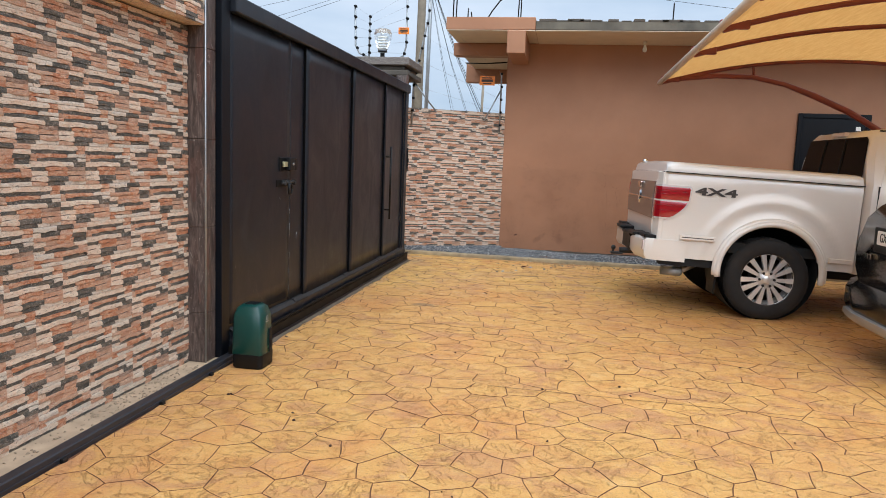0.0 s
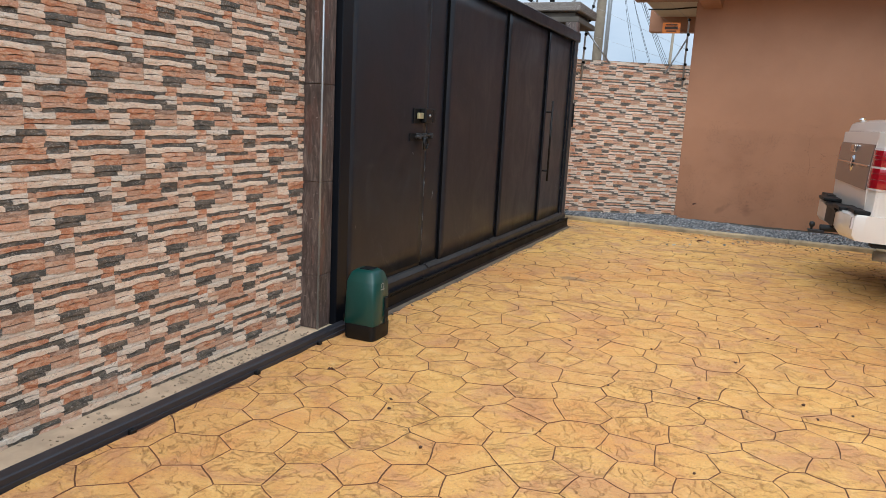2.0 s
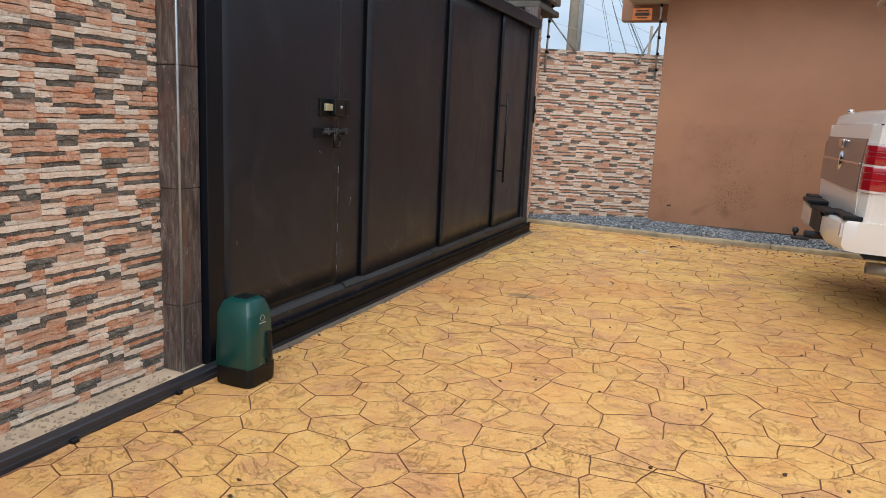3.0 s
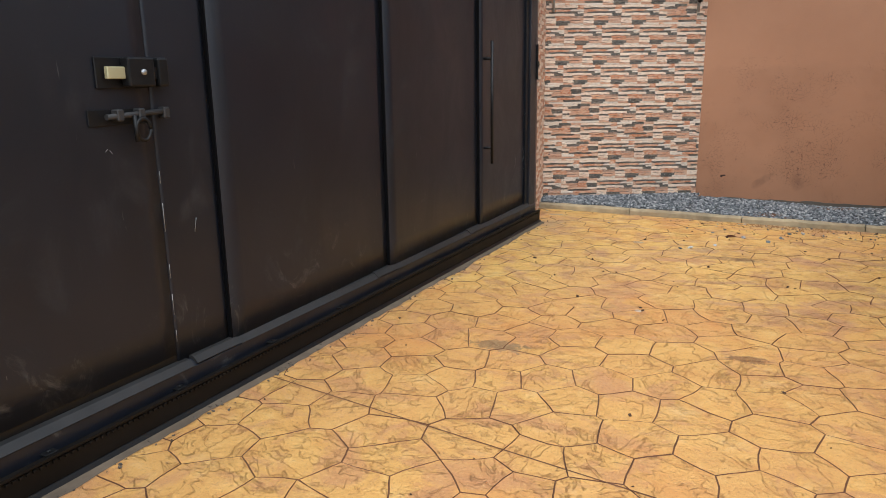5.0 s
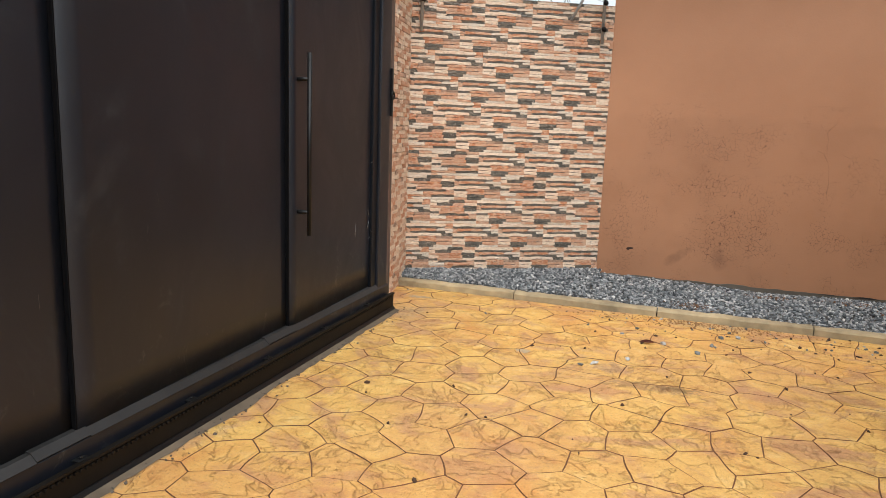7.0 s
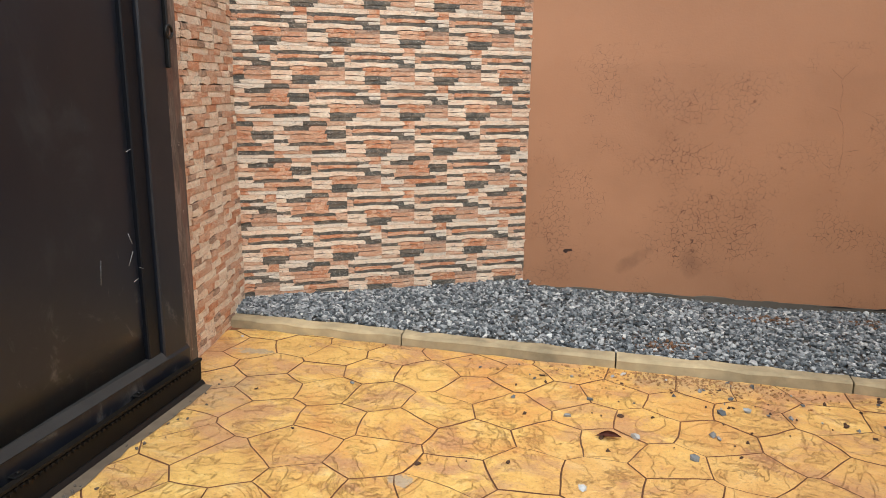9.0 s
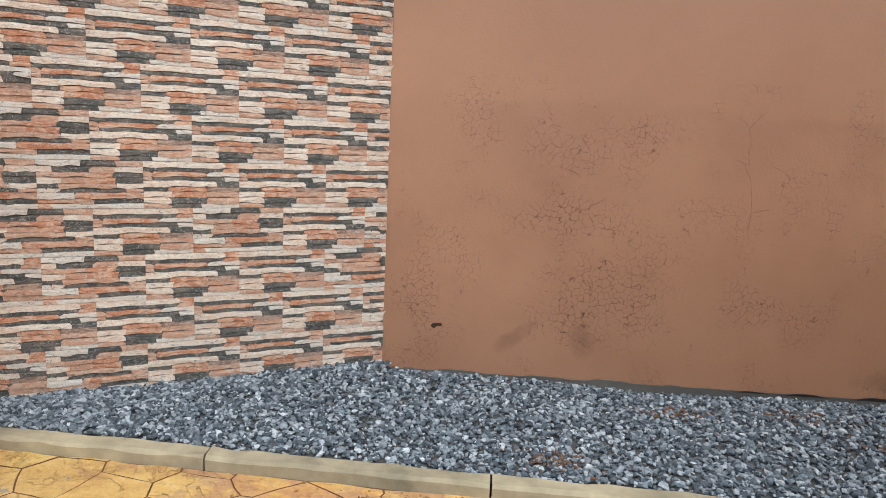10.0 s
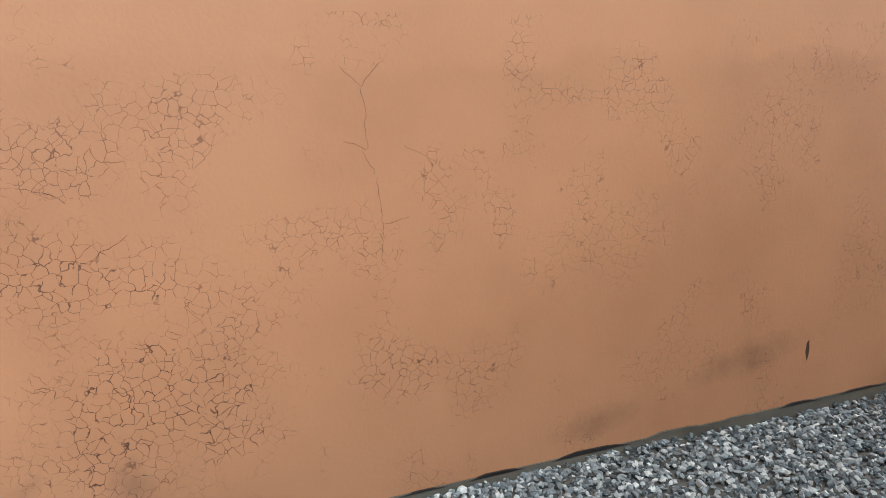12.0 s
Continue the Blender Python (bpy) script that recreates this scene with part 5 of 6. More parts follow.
def wheel(at_u, s, owner, r=WR, w=0.27, local_y=0.84, spokes=7, maker=tpart):
    """A wheel as tyre, rim with paired spokes, hub and nuts."""
    y0 = s * local_y
    prof = [(r * 0.6, -w * 0.42), (r * 0.68, -w * 0.5), (r * 0.85, -w * 0.52), (r * 0.96, -w * 0.45), (r, -w * 0.3), (r, w * 0.3), (r * 0.96, w * 0.45), (r * 0.85, w * 0.52), (r * 0.68, w * 0.5), (r * 0.6, w * 0.42)]
    tyre_bm = lathe(bmesh.new(), prof, axis="y", seg=48, at=(at_u, y0, r), closed=True)
    tread = bmesh.new()
    for i in range(40):
        a = 2 * math.pi * i / 40
        for k in (-1, 1):
            m = Matrix.Translation((at_u, y0, r)) @ Matrix.Rotation(a, 4, "Y") @ Matrix.Translation((0, k * w * 0.2, r - 0.002)) @ Matrix.Rotation(0.35 * k, 4, "Z")
            box(tread, -0.018, 0.018, -w * 0.15, w * 0.15, -0.004, 0.006, turn=m)
    wh = maker("wheel", tyre_bm, M_TYRE, "dusty all-terrain tyre on a polished rim", level=True)
    tagged(maker("tread", tread, M_TYRE, "", wh, level=True), "moulded tyre tread blocks", kind="stuff")
    o = s * w * 0.42
    rim = lathe(bmesh.new(), [(r * 0.64, o * 0.6), (r * 0.655, o), (r * 0.62, o * 1.06), (r * 0.6, o * 0.9), (r * 0.57, o * 0.2), (r * 0.56, o * 0.0)], axis="y", seg=40, at=(at_u, y0, r))
    maker("rim", rim, M_RIM, "polished alloy rim", wh, level=True)
    pair = bmesh.new()
    for k in (-1, 1):
        m = Matrix.Rotation(k * 0.2, 4, "Y")
        q = [(-0.014, r * 0.2), (0.014, r * 0.2), (0.021, r * 0.4), (0.027, r * 0.62), (-0.027, r * 0.62), (-0.021, r * 0.4)]
        n0 = len(pair.verts)
        prism(pair, q, "y", -0.022, 0.012)
        pair.verts.ensure_lookup_table()
        bmesh.ops.transform(pair, matrix=m, verts=pair.verts[n0:])
    first = None
    for i in range(spokes):
        m = Matrix.Translation((at_u, y0 + o * 0.86, r)) @ Matrix.Rotation(2 * math.pi * i / spokes, 4, "Y")
        if first is None:
            first = maker("spoke", pair, M_RIM, "", wh, level=True)
            sp = first
        else:
            sp = new("spoke", first.data)
            sp.parent = wh
        sp.matrix_basis = m
    hub = lathe(bmesh.new(), [(r * 0.24, o * 0.8), (r * 0.24, o * 0.98), (r * 0.12, o * 1.02), (r * 0.11, o * 1.12), (r * 0.09, o * 1.18), (0.001, o * 1.19)], axis="y", seg=24, at=(at_u, y0, r))
    maker("hub", hub, M_RIM, "", wh, level=True)
    for i in range(6):
        a = 2 * math.pi * i / 6
        maker("wheel_nut", lathe(bmesh.new(), [(0.014, o * 0.98), (0.014, o * 1.08), (0.001, o * 1.1)], axis="y", seg=6, at=(at_u + r * 0.175 * math.cos(a), y0, r + r * 0.175 * math.sin(a))), M_SILL, "", wh, level=True)
    disc = lathe(bmesh.new(), [(0.001, o * 0.3), (r * 0.42, o * 0.3)], axis="y", seg=24, at=(at_u, y0, r))
    maker("brake_disc", disc, M_UNDER, "", wh, level=True)


for u in (0.0, 3.68):
    for s in (-1, 1):
        wheel(u, s, truck)

# ---- black hatchback, tail towards the gate ----
car = root("parked_car", (2.92, 6.2, 0), "glossy black car with a white rear number plate", "car")


def cpart(name, bm, mat, label="", parent=None, smooth=False, level=False):
    return part(name, bm, mat, parent or car, label, local=True, smooth=smooth)


def car_ring(u, w, z0, zs, zt, wt):
    return [(u, -w * 0.86, z0), (u, -w, z0 + 0.12), (u, -w, zs - 0.1), (u, -w * 0.95, zs), (u, -wt, zt), (u, wt, zt), (u, w * 0.95, zs), (u, w, zs - 0.1), (u, w, z0 + 0.12), (u, w * 0.86, z0)]


shell = cpart("shell", loft(bmesh.new(), [car_ring(0.02, 0.70, 0.62, 0.98, 1.08, 0.6), car_ring(0.06, 0.78, 0.6, 1.02, 1.16, 0.64), car_ring(0.16, 0.84, 0.5, 1.04, 1.26, 0.66), car_ring(0.5, 0.875, 0.34, 1.06, 1.48, 0.62), car_ring(0.95, 0.885, 0.3, 1.05, 1.58, 0.6), car_ring(2.3, 0.885, 0.3, 1.02, 1.58, 0.6), car_ring(3.0, 0.88, 0.3, 1.0, 1.08, 0.7), car_ring(3.9, 0.85, 0.3, 0.9, 0.98, 0.66), car_ring(4.25, 0.7, 0.36, 0.7, 0.8, 0.55)]), M_CARBLACK, smooth=True)
rings = []
for y, k in ((-0.88, 0.3), (-0.86, 0.1), (-0.7, -0.03), (-0.4, -0.07), (0.4, -0.07), (0.7, -0.03), (0.86, 0.1), (0.88, 0.3)):
    rings.append([(0.5, y, 0.32), (k + 0.04, y, 0.33), (k, y, 0.4), (k - 0.01, y, 0.56), (k + 0.03, y, 0.63), (0.5, y, 0.66)])
bump = cpart("rear_bumper", loft(bmesh.new(), rings), M_CARBLACK, "black bumper with a silver lower lip", smooth=True)
rings = []
for y, k in ((-0.87, 0.3), (-0.85, 0.1), (-0.69, -0.04), (-0.4, -0.08), (0.4, -0.08), (0.69, -0.04), (0.85, 0.1), (0.87, 0.3)):
    rings.append([(0.45, y, 0.29), (k + 0.02, y, 0.3), (k - 0.006, y, 0.335), (k - 0.006, y, 0.375), (k + 0.03, y, 0.385), (0.45, y, 0.385)])
cpart("bumper_lip", loft(bmesh.new(), rings), M_SILVER, "satin silver lower lip", bump, smooth=True)
cpart("bumper_groove", loft(bmesh.new(), [[(0.4, y, 0.42), (k - 0.003, y, 0.42), (k - 0.006, y, 0.5), (0.4, y, 0.5)] for y, k in ((-0.84, 0.12), (-0.7, -0.035), (0.7, -0.035), (0.84, 0.12))]), M_DARKPLASTIC, "matt black insert", bump)
plate = cpart("number_plate", B(-0.005, 0.012, -0.26, 0.26, 0.965, 1.075, bevel=0.003), M_PLATE, "white number plate")
lettering("GX-6949-", 0.1, 0.001, Matrix.Translation((-0.007, 0.03, 1.02)) @ Matrix.Rotation(radians(-90), 4, "Z") @ Matrix.Rotation(radians(90), 4, "X") @ Matrix.Diagonal((0.85, 1.0, 1, 1)), "plate_text", M_UNDER, plate, "black characters")
cpart("plate_recess", B(0.005, 0.03, -0.34, 0.34, 0.9, 1.1, bevel=0.006), M_DARKPLASTIC)
cpart("emblem", lathe(bmesh.new(), [(0.03, 0.04), (0.045, 0.02), (0.06, 0.04)], axis="x", seg=20, at=(0, 0, 1.16)), M_CHROME, "chrome ring emblem")
for s in (-1, 1):
    ring = [[(0.0 + c, s * a, z), (0.02 + c, s * b, z), (0.2, s * 0.89, z), (0.25, s * 0.85, z)] for z, a, b, c in ((0.78, 0.5, 0.74, 0.03), (0.86, 0.46, 0.76, 0.015), (0.98, 0.48, 0.76, 0.03), (1.03, 0.55, 0.74, 0.05))]
    cpart("tail_lamp", loft(bmesh.new(), ring), M_GLASS, "smoked tail lamp", smooth=True)
for k in range(3):
    cpart("model_letter", B(-0.002, 0.018, 0.46 - k * 0.05, 0.49 - k * 0.05, 0.83, 0.87, bevel=0.002), M_CHROME, "chrome model lettering")
cpart("rear_glass", prism(bmesh.new(), [(-0.58, 0), (0.58, 0), (0.5, 0.4), (-0.5, 0.4)], "x", -0.004, 0.004), M_GLASS, "dark rear window").matrix_basis = pose(0.2, 0, 1.27, 0, 58, 0)
for u in (0.8, 3.3):
    for s in (-1, 1):
        wheel(u, s, car, r=0.33, w=0.2, local_y=0.78, spokes=5, maker=cpart)

# ---- shade canopy ----
canopy = root("shade_canopy", (4.9, 8.0, 0), "cantilever carport with sand-coloured cloth and oxide-red arms", "carport")


def cloth_z(x, y):
    """Top of the cloth: an arch in x, lower towards the camera side."""
    t = (x - 1.6) / 4.0
    return 2.665 + 0.98 * t * (1 - t) * (1 + 0.15 * (1 - t)) + 0.10 * t + 0.015 * math.sin((y - 6.59) * 2.6) * t


ARMS = (10.3, 7.93, 6.59, 5.43)
FEET = {10.3: 10.3, 7.93: 7.72, 5.43: 5.18}   # where the posts stand, clear of the vehicles
bm = bmesh.new()
NX, NY = 36, 40
g = [[bm.verts.new((1.6 + 4.4 * i / NX, 5.4 + 4.95 * j / NY, cloth_z(1.6 + 4.4 * i / NX, 5.4 + 4.95 * j / NY))) for j in range(NY + 1)] for i in range(NX + 1)]
for i in range(NX):
    for j in range(NY):
        bm.faces.new((g[i][j], g[i + 1][j], g[i + 1][j + 1], g[i][j + 1])).smooth = True
r = bmesh.ops.extrude_face_region(bm, geom=bm.faces[:])
bmesh.ops.translate(bm, vec=(0, 0, -0.003), verts=[v for v in r["geom"] if isinstance(v, bmesh.types.BMVert)])
part("cloth", bm, M_CLOTH, canopy, "taut sand-coloured shade cloth")
part("edge_tube", T([(1.6, 10.42, 2.655), (1.6, 5.35, 2.655)], 0.034, 12), M_ALU, canopy, "cream edge tube")
for y in ARMS:
    rib = [(1.63 + 4.3 * i / 20, y, cloth_z(1.63 + 4.3 * i / 20, y) - 0.028) for i in range(21)]
    part("rib", T(rib, 0.024, 8), M_RED_STEEL, canopy, "oxide-red rib under the cloth")
    if y == ARMS[0]:
        arm = [(1.82, y, 2.70), (2.3, y, 2.745), (2.76, y, 2.735), (3.15, y, 2.65), (3.5, y, 2.52), (3.95, y, 2.32), (4.32, y, 2.1), (4.7, y, 1.75), (4.95, y, 1.3), (5.02, y, 0.6), (5.02, y, -0.02)]
        part("arm", T(arm, [0.032] * 4 + [0.04] * 3 + [0.055] * 4, 12), M_RED_STEEL, canopy, "curved oxide-red arm and post")
        part("strut", T([(2.76, y, 2.735), (2.745, y, cloth_z(2.745, y) - 0.03)], 0.018, 8), M_RED_STEEL, canopy)
    elif y in FEET:
        part("post", T([(5.02, FEET[y], -0.02), (5.02, FEET[y], 2.2), (5.02, y, cloth_z(5.02, y) - 0.04)], 0.055, 12), M_RED_STEEL, canopy, "oxide-red steel post")
    part("tip_bracket", B(1.6, 1.84, y - 0.03, y + 0.03, 2.655, 2.73, bevel=0.008), M_RED_STEEL, canopy)
    if y in FEET:
        part("foot_plate", B(4.9, 5.14, FEET[y] - 0.1, FEET[y] + 0.1, -0.01, 0.014, bevel=0.003), M_RED_STEEL, canopy)


# ---- electric fence ----
def fence_post(pts, n, brace=None, sign=None):
    r = root("fence_post", pts[0], "galvanised electric fence post with black insulators", "fence post", "electric fence posts")
    part("pole", T(pts, 0.014, 8), M_GALV, r)
    bead = None
    path = [Vector(p) for p in pts]
    segs = [(a, b, (b - a).length) for a, b in zip(path, path[1:])]
    total = sum(s[2] for s in segs)
    heads = []
    for i in range(n):
        d = total * (0.12 + 0.86 * i / max(1, n - 1))
        for a, b, L in segs:
            if d <= L or (a, b, L) == segs[-1]:
                p = a.lerp(b, min(1, d / L))
                break
            d -= L
        if bead is None:
            bead = mesh_of(lathe(bmesh.new(), [(0.001, -0.03), (0.02, -0.026), (0.014, -0.01), (0.022, 0.0), (0.014, 0.01), (0.02, 0.026), (0.001, 0.03)], axis="y", seg=8), "insulator", M_DARKPLASTIC)
        ob = new("insulator", bead)
        ob.parent = r
        ob.matrix_basis = Matrix.Translation(p + Vector((0.012, -0.02, 0)) - Vector(pts[0]))
        heads.append(p + Vector((0.012, -0.04, 0)))
    if brace:
        part("brace", T(brace, 0.012, 8), M_GALV, r)
    return heads


HA = fence_post([(-2.08, 11.76, 2.05), (-2.07, 11.76, 2.75), (-1.98, 11.76, 3.15), (-1.86, 11.76, 3.75), (-1.85, 11.76, 4.1)], 10, [(-2.06, 11.74, 2.75), (-1.72, 11.98, 2.3)])
HB = fence_post([(-0.72, 12.45, 2.02), (-0.72, 12.45, 2.95), (-0.73, 12.43, 3.0)], 5, [(-0.72, 12.44, 2.72), (-0.97, 12.33, 2.2)])
HC = fence_post([(-2.6, 11.0, 3.01), (-2.76, 11.0, 3.08), (-2.82, 11.0, 3.2), (-2.84, 11.0, 3.78)], 6)
HD = fence_post([(-2.6, 10.98, 3.01), (-2.6, 10.98, 3.62)], 6)
HE = fence_post([(-2.2, 11.1, 3.01), (-2.1, 11.1, 3.06), (-2.06, 11.1, 3.2), (-2.06, 11.1, 4.15)], 7)
wires = root("fence_wires", (-1.4, 12.1, 2.3), "thin electric fence wires above the wall", "wire")
tagged(wires, kind="")
for i in range(5):
    part("strand", T([HA[i * 2], HB[i]], 0.0018, 4), M_GALV, wires)
for i in range(6):
    part("strand", T([HC[i], HD[i], HE[i]], 0.0018, 4), M_GALV, wires)
for x, y, z, s in ((-0.95, 12.36, 2.86, 0.17), (-2.09, 11.05, 3.42, 0.11)):
    sg = root("warning_sign", (x, y, z - s / 2), "small orange electric-fence warning sign", "sign", "warning signs")
    part("plate", B(x - s * 0.75, x + s * 0.75, y - 0.004, y, z - s * 0.45, z + s * 0.45, bevel=0.0015), M_SIGN, sg)
    bm = bmesh.new()
    for k, (w, h) in enumerate(((0.5, 0.05), (0.55, 0.12), (0.4, 0.05))):
        zz = z + s * (0.26 - 0.26 * k)
        box(bm, x - s * w, x + s * w, y - 0.006, y - 0.0045, zz - s * h, zz + s * h)
    part("print", bm, M_INK, sg, "dark unreadable lettering")

# ---- poles and overhead lines beyond the wall ----
for x, y, h, r0, lab in ((-3.76, 20, 9.0, 0.13, "weathered wooden utility pole"), (-3.12, 18, 9.2, 0.05, "pale steel service pipe pole"), (-2.62, 25, 4.3, 0.055, "short distant service pole")):
    p = root("utility_pole", (x, y, -0.06), lab, "utility pole", "poles beyond the wall")
    part("shaft", T([(x, y, -0.06), (x + 0.05, y, h * 0.5), (x + 0.1, y, h)], [r0, r0 * 0.9, r0 * 0.75], 14), M_BARK if r0 != 0.05 else M_GALV, p)
lines = root("overhead_lines", (-3.6, 20, 5), "bundle of sagging overhead service lines", "cable")
random.seed(9)
TOP = Vector((-3.55, 19.9, 6.6))
for i in range(9):
    end = Vector((random.uniform(-3.4, -2.0), random.uniform(22, 28), random.uniform(2.4, 3.2)))
    part("strand", T([TOP, TOP.lerp(end, 0.5) - Vector((0, 0, 0.2)), end], 0.006, 4), M_BLACK, lines)
for i in range(9):
    end = Vector((-16 - 4 * random.random(), 24 + 6 * random.random(), 4.4 + 7.5 * i / 8))
    part("strand", T([TOP, TOP.lerp(end, 0.5) - Vector((0, 0, 0.3)), end], 0.005, 4), M_BLACK, lines)
for i in range(4):
    end = Vector((16, 26, 6.3 + i * 0.8))
    part("strand", T([TOP, TOP.lerp(end, 0.5) - Vector((0, 0, 0.35)), end], 0.006, 4), M_BLACK, lines)

# ---- hairline cracks and chips in the brown wall ----
cracks = root("wall_cracks", (1.2, WALL_Y, 0.8), "open hairline cracks in the brown paint", "crack")
tagged(cracks, kind="structure")


def crack(pts, w=0.0005):
    bm = bmesh.new()
    rows = []
    for i, (x, z) in enumerate(pts):
        k = w * (0.5 + random.random())
        dx, dz = (pts[min(i + 1, len(pts) - 1)][0] - pts[max(i - 1, 0)][0], pts[min(i + 1, len(pts) - 1)][1] - pts[max(i - 1, 0)][1])
        L = math.hypot(dx, dz) or 1
        rows.append((bm.verts.new((x - dz / L * k, WALL_Y - 0.001, z + dx / L * k)), bm.verts.new((x + dz / L * k, WALL_Y - 0.001, z - dx / L * k))))
    for a, b in zip(rows, rows[1:]):
        bm.faces.new((a[0], b[0], b[1], a[1]))
    return bm


M_CRACK = simple("crack_shadow", (52, 34, 26), 0.9)
random.seed(17)
for x, z, steps, dx, dz in ((1.075, 1.36, 9, 0.0, -0.02), (1.072, 1.18, 6, 0.008, -0.014), (1.116, 1.1, 11, 0.0, -0.015), (1.115, 0.935, 7, 0.003, -0.015), (1.078, 1.36, 4, -0.01, 0.013), (1.08, 1.36, 5, 0.01, 0.014), (1.02, 1.21, 5, 0.011, -0.005), (1.13, 0.96, 6, 0.014, 0.002), (0.95, 0.937, 4, 0.012, -0.001), (1.2, 1.19, 7, 0.014, -0.008), (0.33, 0.93, 8, 0.014, 0.008), (0.2, 1.13, 6, 0.016, -0.006)):
    p = [(x, z)]
    for _ in range(steps):
        p.append((p[-1][0] + dx + random.uniform(-0.008, 0.008), p[-1][1] + dz + random.uniform(-0.006, 0.006)))
    part("crack", crack(p), M_CRACK, cracks)
part("chip", prism(bmesh.new(), [(-0.39, 0.305), (-0.345, 0.31), (-0.34, 0.295), (-0.37, 0.29), (-0.38, 0.278), (-0.4, 0.29)], "y", WALL_Y - 0.0015, WALL_Y + 0.002), M_CRACK, cracks)
part("chip", prism(bmesh.new(), [(2.893, 0.275), (2.897, 0.315), (2.906, 0.325), (2.913, 0.28), (2.905, 0.235)], "y", WALL_Y - 0.0015, WALL_Y + 0.002), M_CRACK, cracks)
bm, tar = bmesh.new(), bmesh.new()
x = -0.55
while x < 6.0:
    w = random.uniform(0.05, 0.22)
    h = random.uniform(0.0, 0.012) * (1 if random.random() < 0.7 else 1.6)
    w *= 1.6
    prism(tar if x > 0.3 and random.random() < 0.6 else bm, [(x, 0.05), (x + w * 0.3, 0.056 + h), (x + w * 0.7, 0.056 + h * 0.7), (x + w, 0.05)], "y", WALL_Y - 0.008, WALL_Y + 0.003)
    x += w + random.uniform(0.0, 0.12)
part("torn_edge", bm, M_STAINED, cracks, "ragged torn lower edge of the paint")
part("tar_edge", tar, M_TAR, cracks, "black bitumen along the torn edge")

# ---- ledgestone tiles ----
COURSE = {"C": 0, "W": 1, "O": 2, "P": 3, "B": 4, "D": 5}
STRIPS = [M_CREAM, M_WHITE, M_ORANGE, M_PINK, M_BROWN, M_DARK, M_JOINT]
DESIGNS = (
    ("P28 D32 W40", "C28 D37 P35", "C28 O37 P35", "D25 O40 B35", "C76 D24", "P9 D76 W15", "P9 O56 W35", "D82 O18", "C85 O15"),
    ("O14 W86", "O14 P38 D48", "W34 O50 P16", "W9 C11 D64 P16", "D20 P54 C26", "C22 P20 O30 D28", "P42 O28 D30", "C14 D34 P24 C28", "W40 D34 P26"),
    ("C34 O30 P36", "O20 C60 P20", "P46 B24 C30", "C30 O24 C46", "B20 P50 C30", "C66 O34"),
)
TILES = {}


def tile_mesh(design, x0, x1, z1=1.0, tw=0.40, th=0.204):
    """One pressed tile of nine rough courses, cut to the stretch x0..x1 and height z1 of its face; it faces -y."""
    key = (design, round(x0, 3), round(x1, 3), round(z1, 3), tw)
    if key in TILES:
        return TILES[key]
    rng = random.Random(40 + design)
    bm = bmesh.new()
    n = len(DESIGNS[design])
    gap = 0.0003
    heights = [0.85 if row.count("D") and int(row.split("D")[1][:2]) > 60 else (1.25 if row[0] in "CW" else 1.0) for row in DESIGNS[design]]
    for r, row in enumerate(DESIGNS[design]):
        za, zb = sum(heights[:r]) / sum(heights), sum(heights[:r + 1]) / sum(heights)
        at = 0.0
        course = rng.uniform(0.006, 0.013)
        for word in row.split():
            wid, mi = int(word[1:]) / 100, COURSE[word[0]]
            depth = course + rng.uniform(-0.0015, 0.0015) - (0.003 if word[0] == "D" else 0)
            a, b = at, at + wid
            at = b
            k = max(2, round(wid * 9))
            ups = [rng.uniform(-0.19, 0.19) / n for _ in range(k + 1)]
            deep = [depth + rng.uniform(-0.0025, 0.0025) for _ in range(k + 1)]
            ca, cb = max(a, x0), min(b, x1)
            if cb - ca < 0.01 or za >= z1:
                continue
            cols = []
            lean0, lean1 = (rng.uniform(-0.016, 0.016) if ca > x0 else 0.0), (rng.uniform(-0.016, 0.016) if cb < x1 else 0.0)
            for i in range(k + 1):
                f = ca + (cb - ca) * i / k
                X = (f - x0) * tw
                zlo, zhi = (za + ups[i] * (r > 0)) * th, min(zb + ups[-1 - i] * (r < n - 1) * 0.5, z1) * th
                e = lean0 if i == 0 else (lean1 if i == k else 0.0)
                if i == 0:
                    X += gap
                if i == k:
                    X -= gap
                cols.append((bm.verts.new((X, 0, zlo + 0.0006)), bm.verts.new((X, -deep[i] * 0.95, zlo + 0.0012)), bm.verts.new((X, -deep[i], zlo + (zhi - zlo) * 0.6)), bm.verts.new((X + e, -deep[i] * 0.85, zhi - 0.0008)), bm.verts.new((X + e, 0, zhi))))
            for p, q in zip(cols, cols[1:]):
                for j in range(4):
                    f = bm.faces.new((p[j], q[j], q[j + 1], p[j + 1]))
                    f.material_index = mi
            for c in (cols[0], cols[-1]):
                f = bm.faces.new(c)
                f.material_index = mi
    W = (x1 - x0) * tw
    f = bm.faces.new([bm.verts.new(p) for p in ((0.001, 0.0, 0.001), (W - 0.001, 0.0, 0.001), (W - 0.001, 0.0, th * z1 - 0.001), (0.001, 0.0, th * z1 - 0.001))])
    f.material_index = 6
    bmesh.ops.recalc_face_normals(bm, faces=bm.faces[:])
    TILES[key] = mesh_of(bm, "tile", STRIPS)
    return TILES[key]


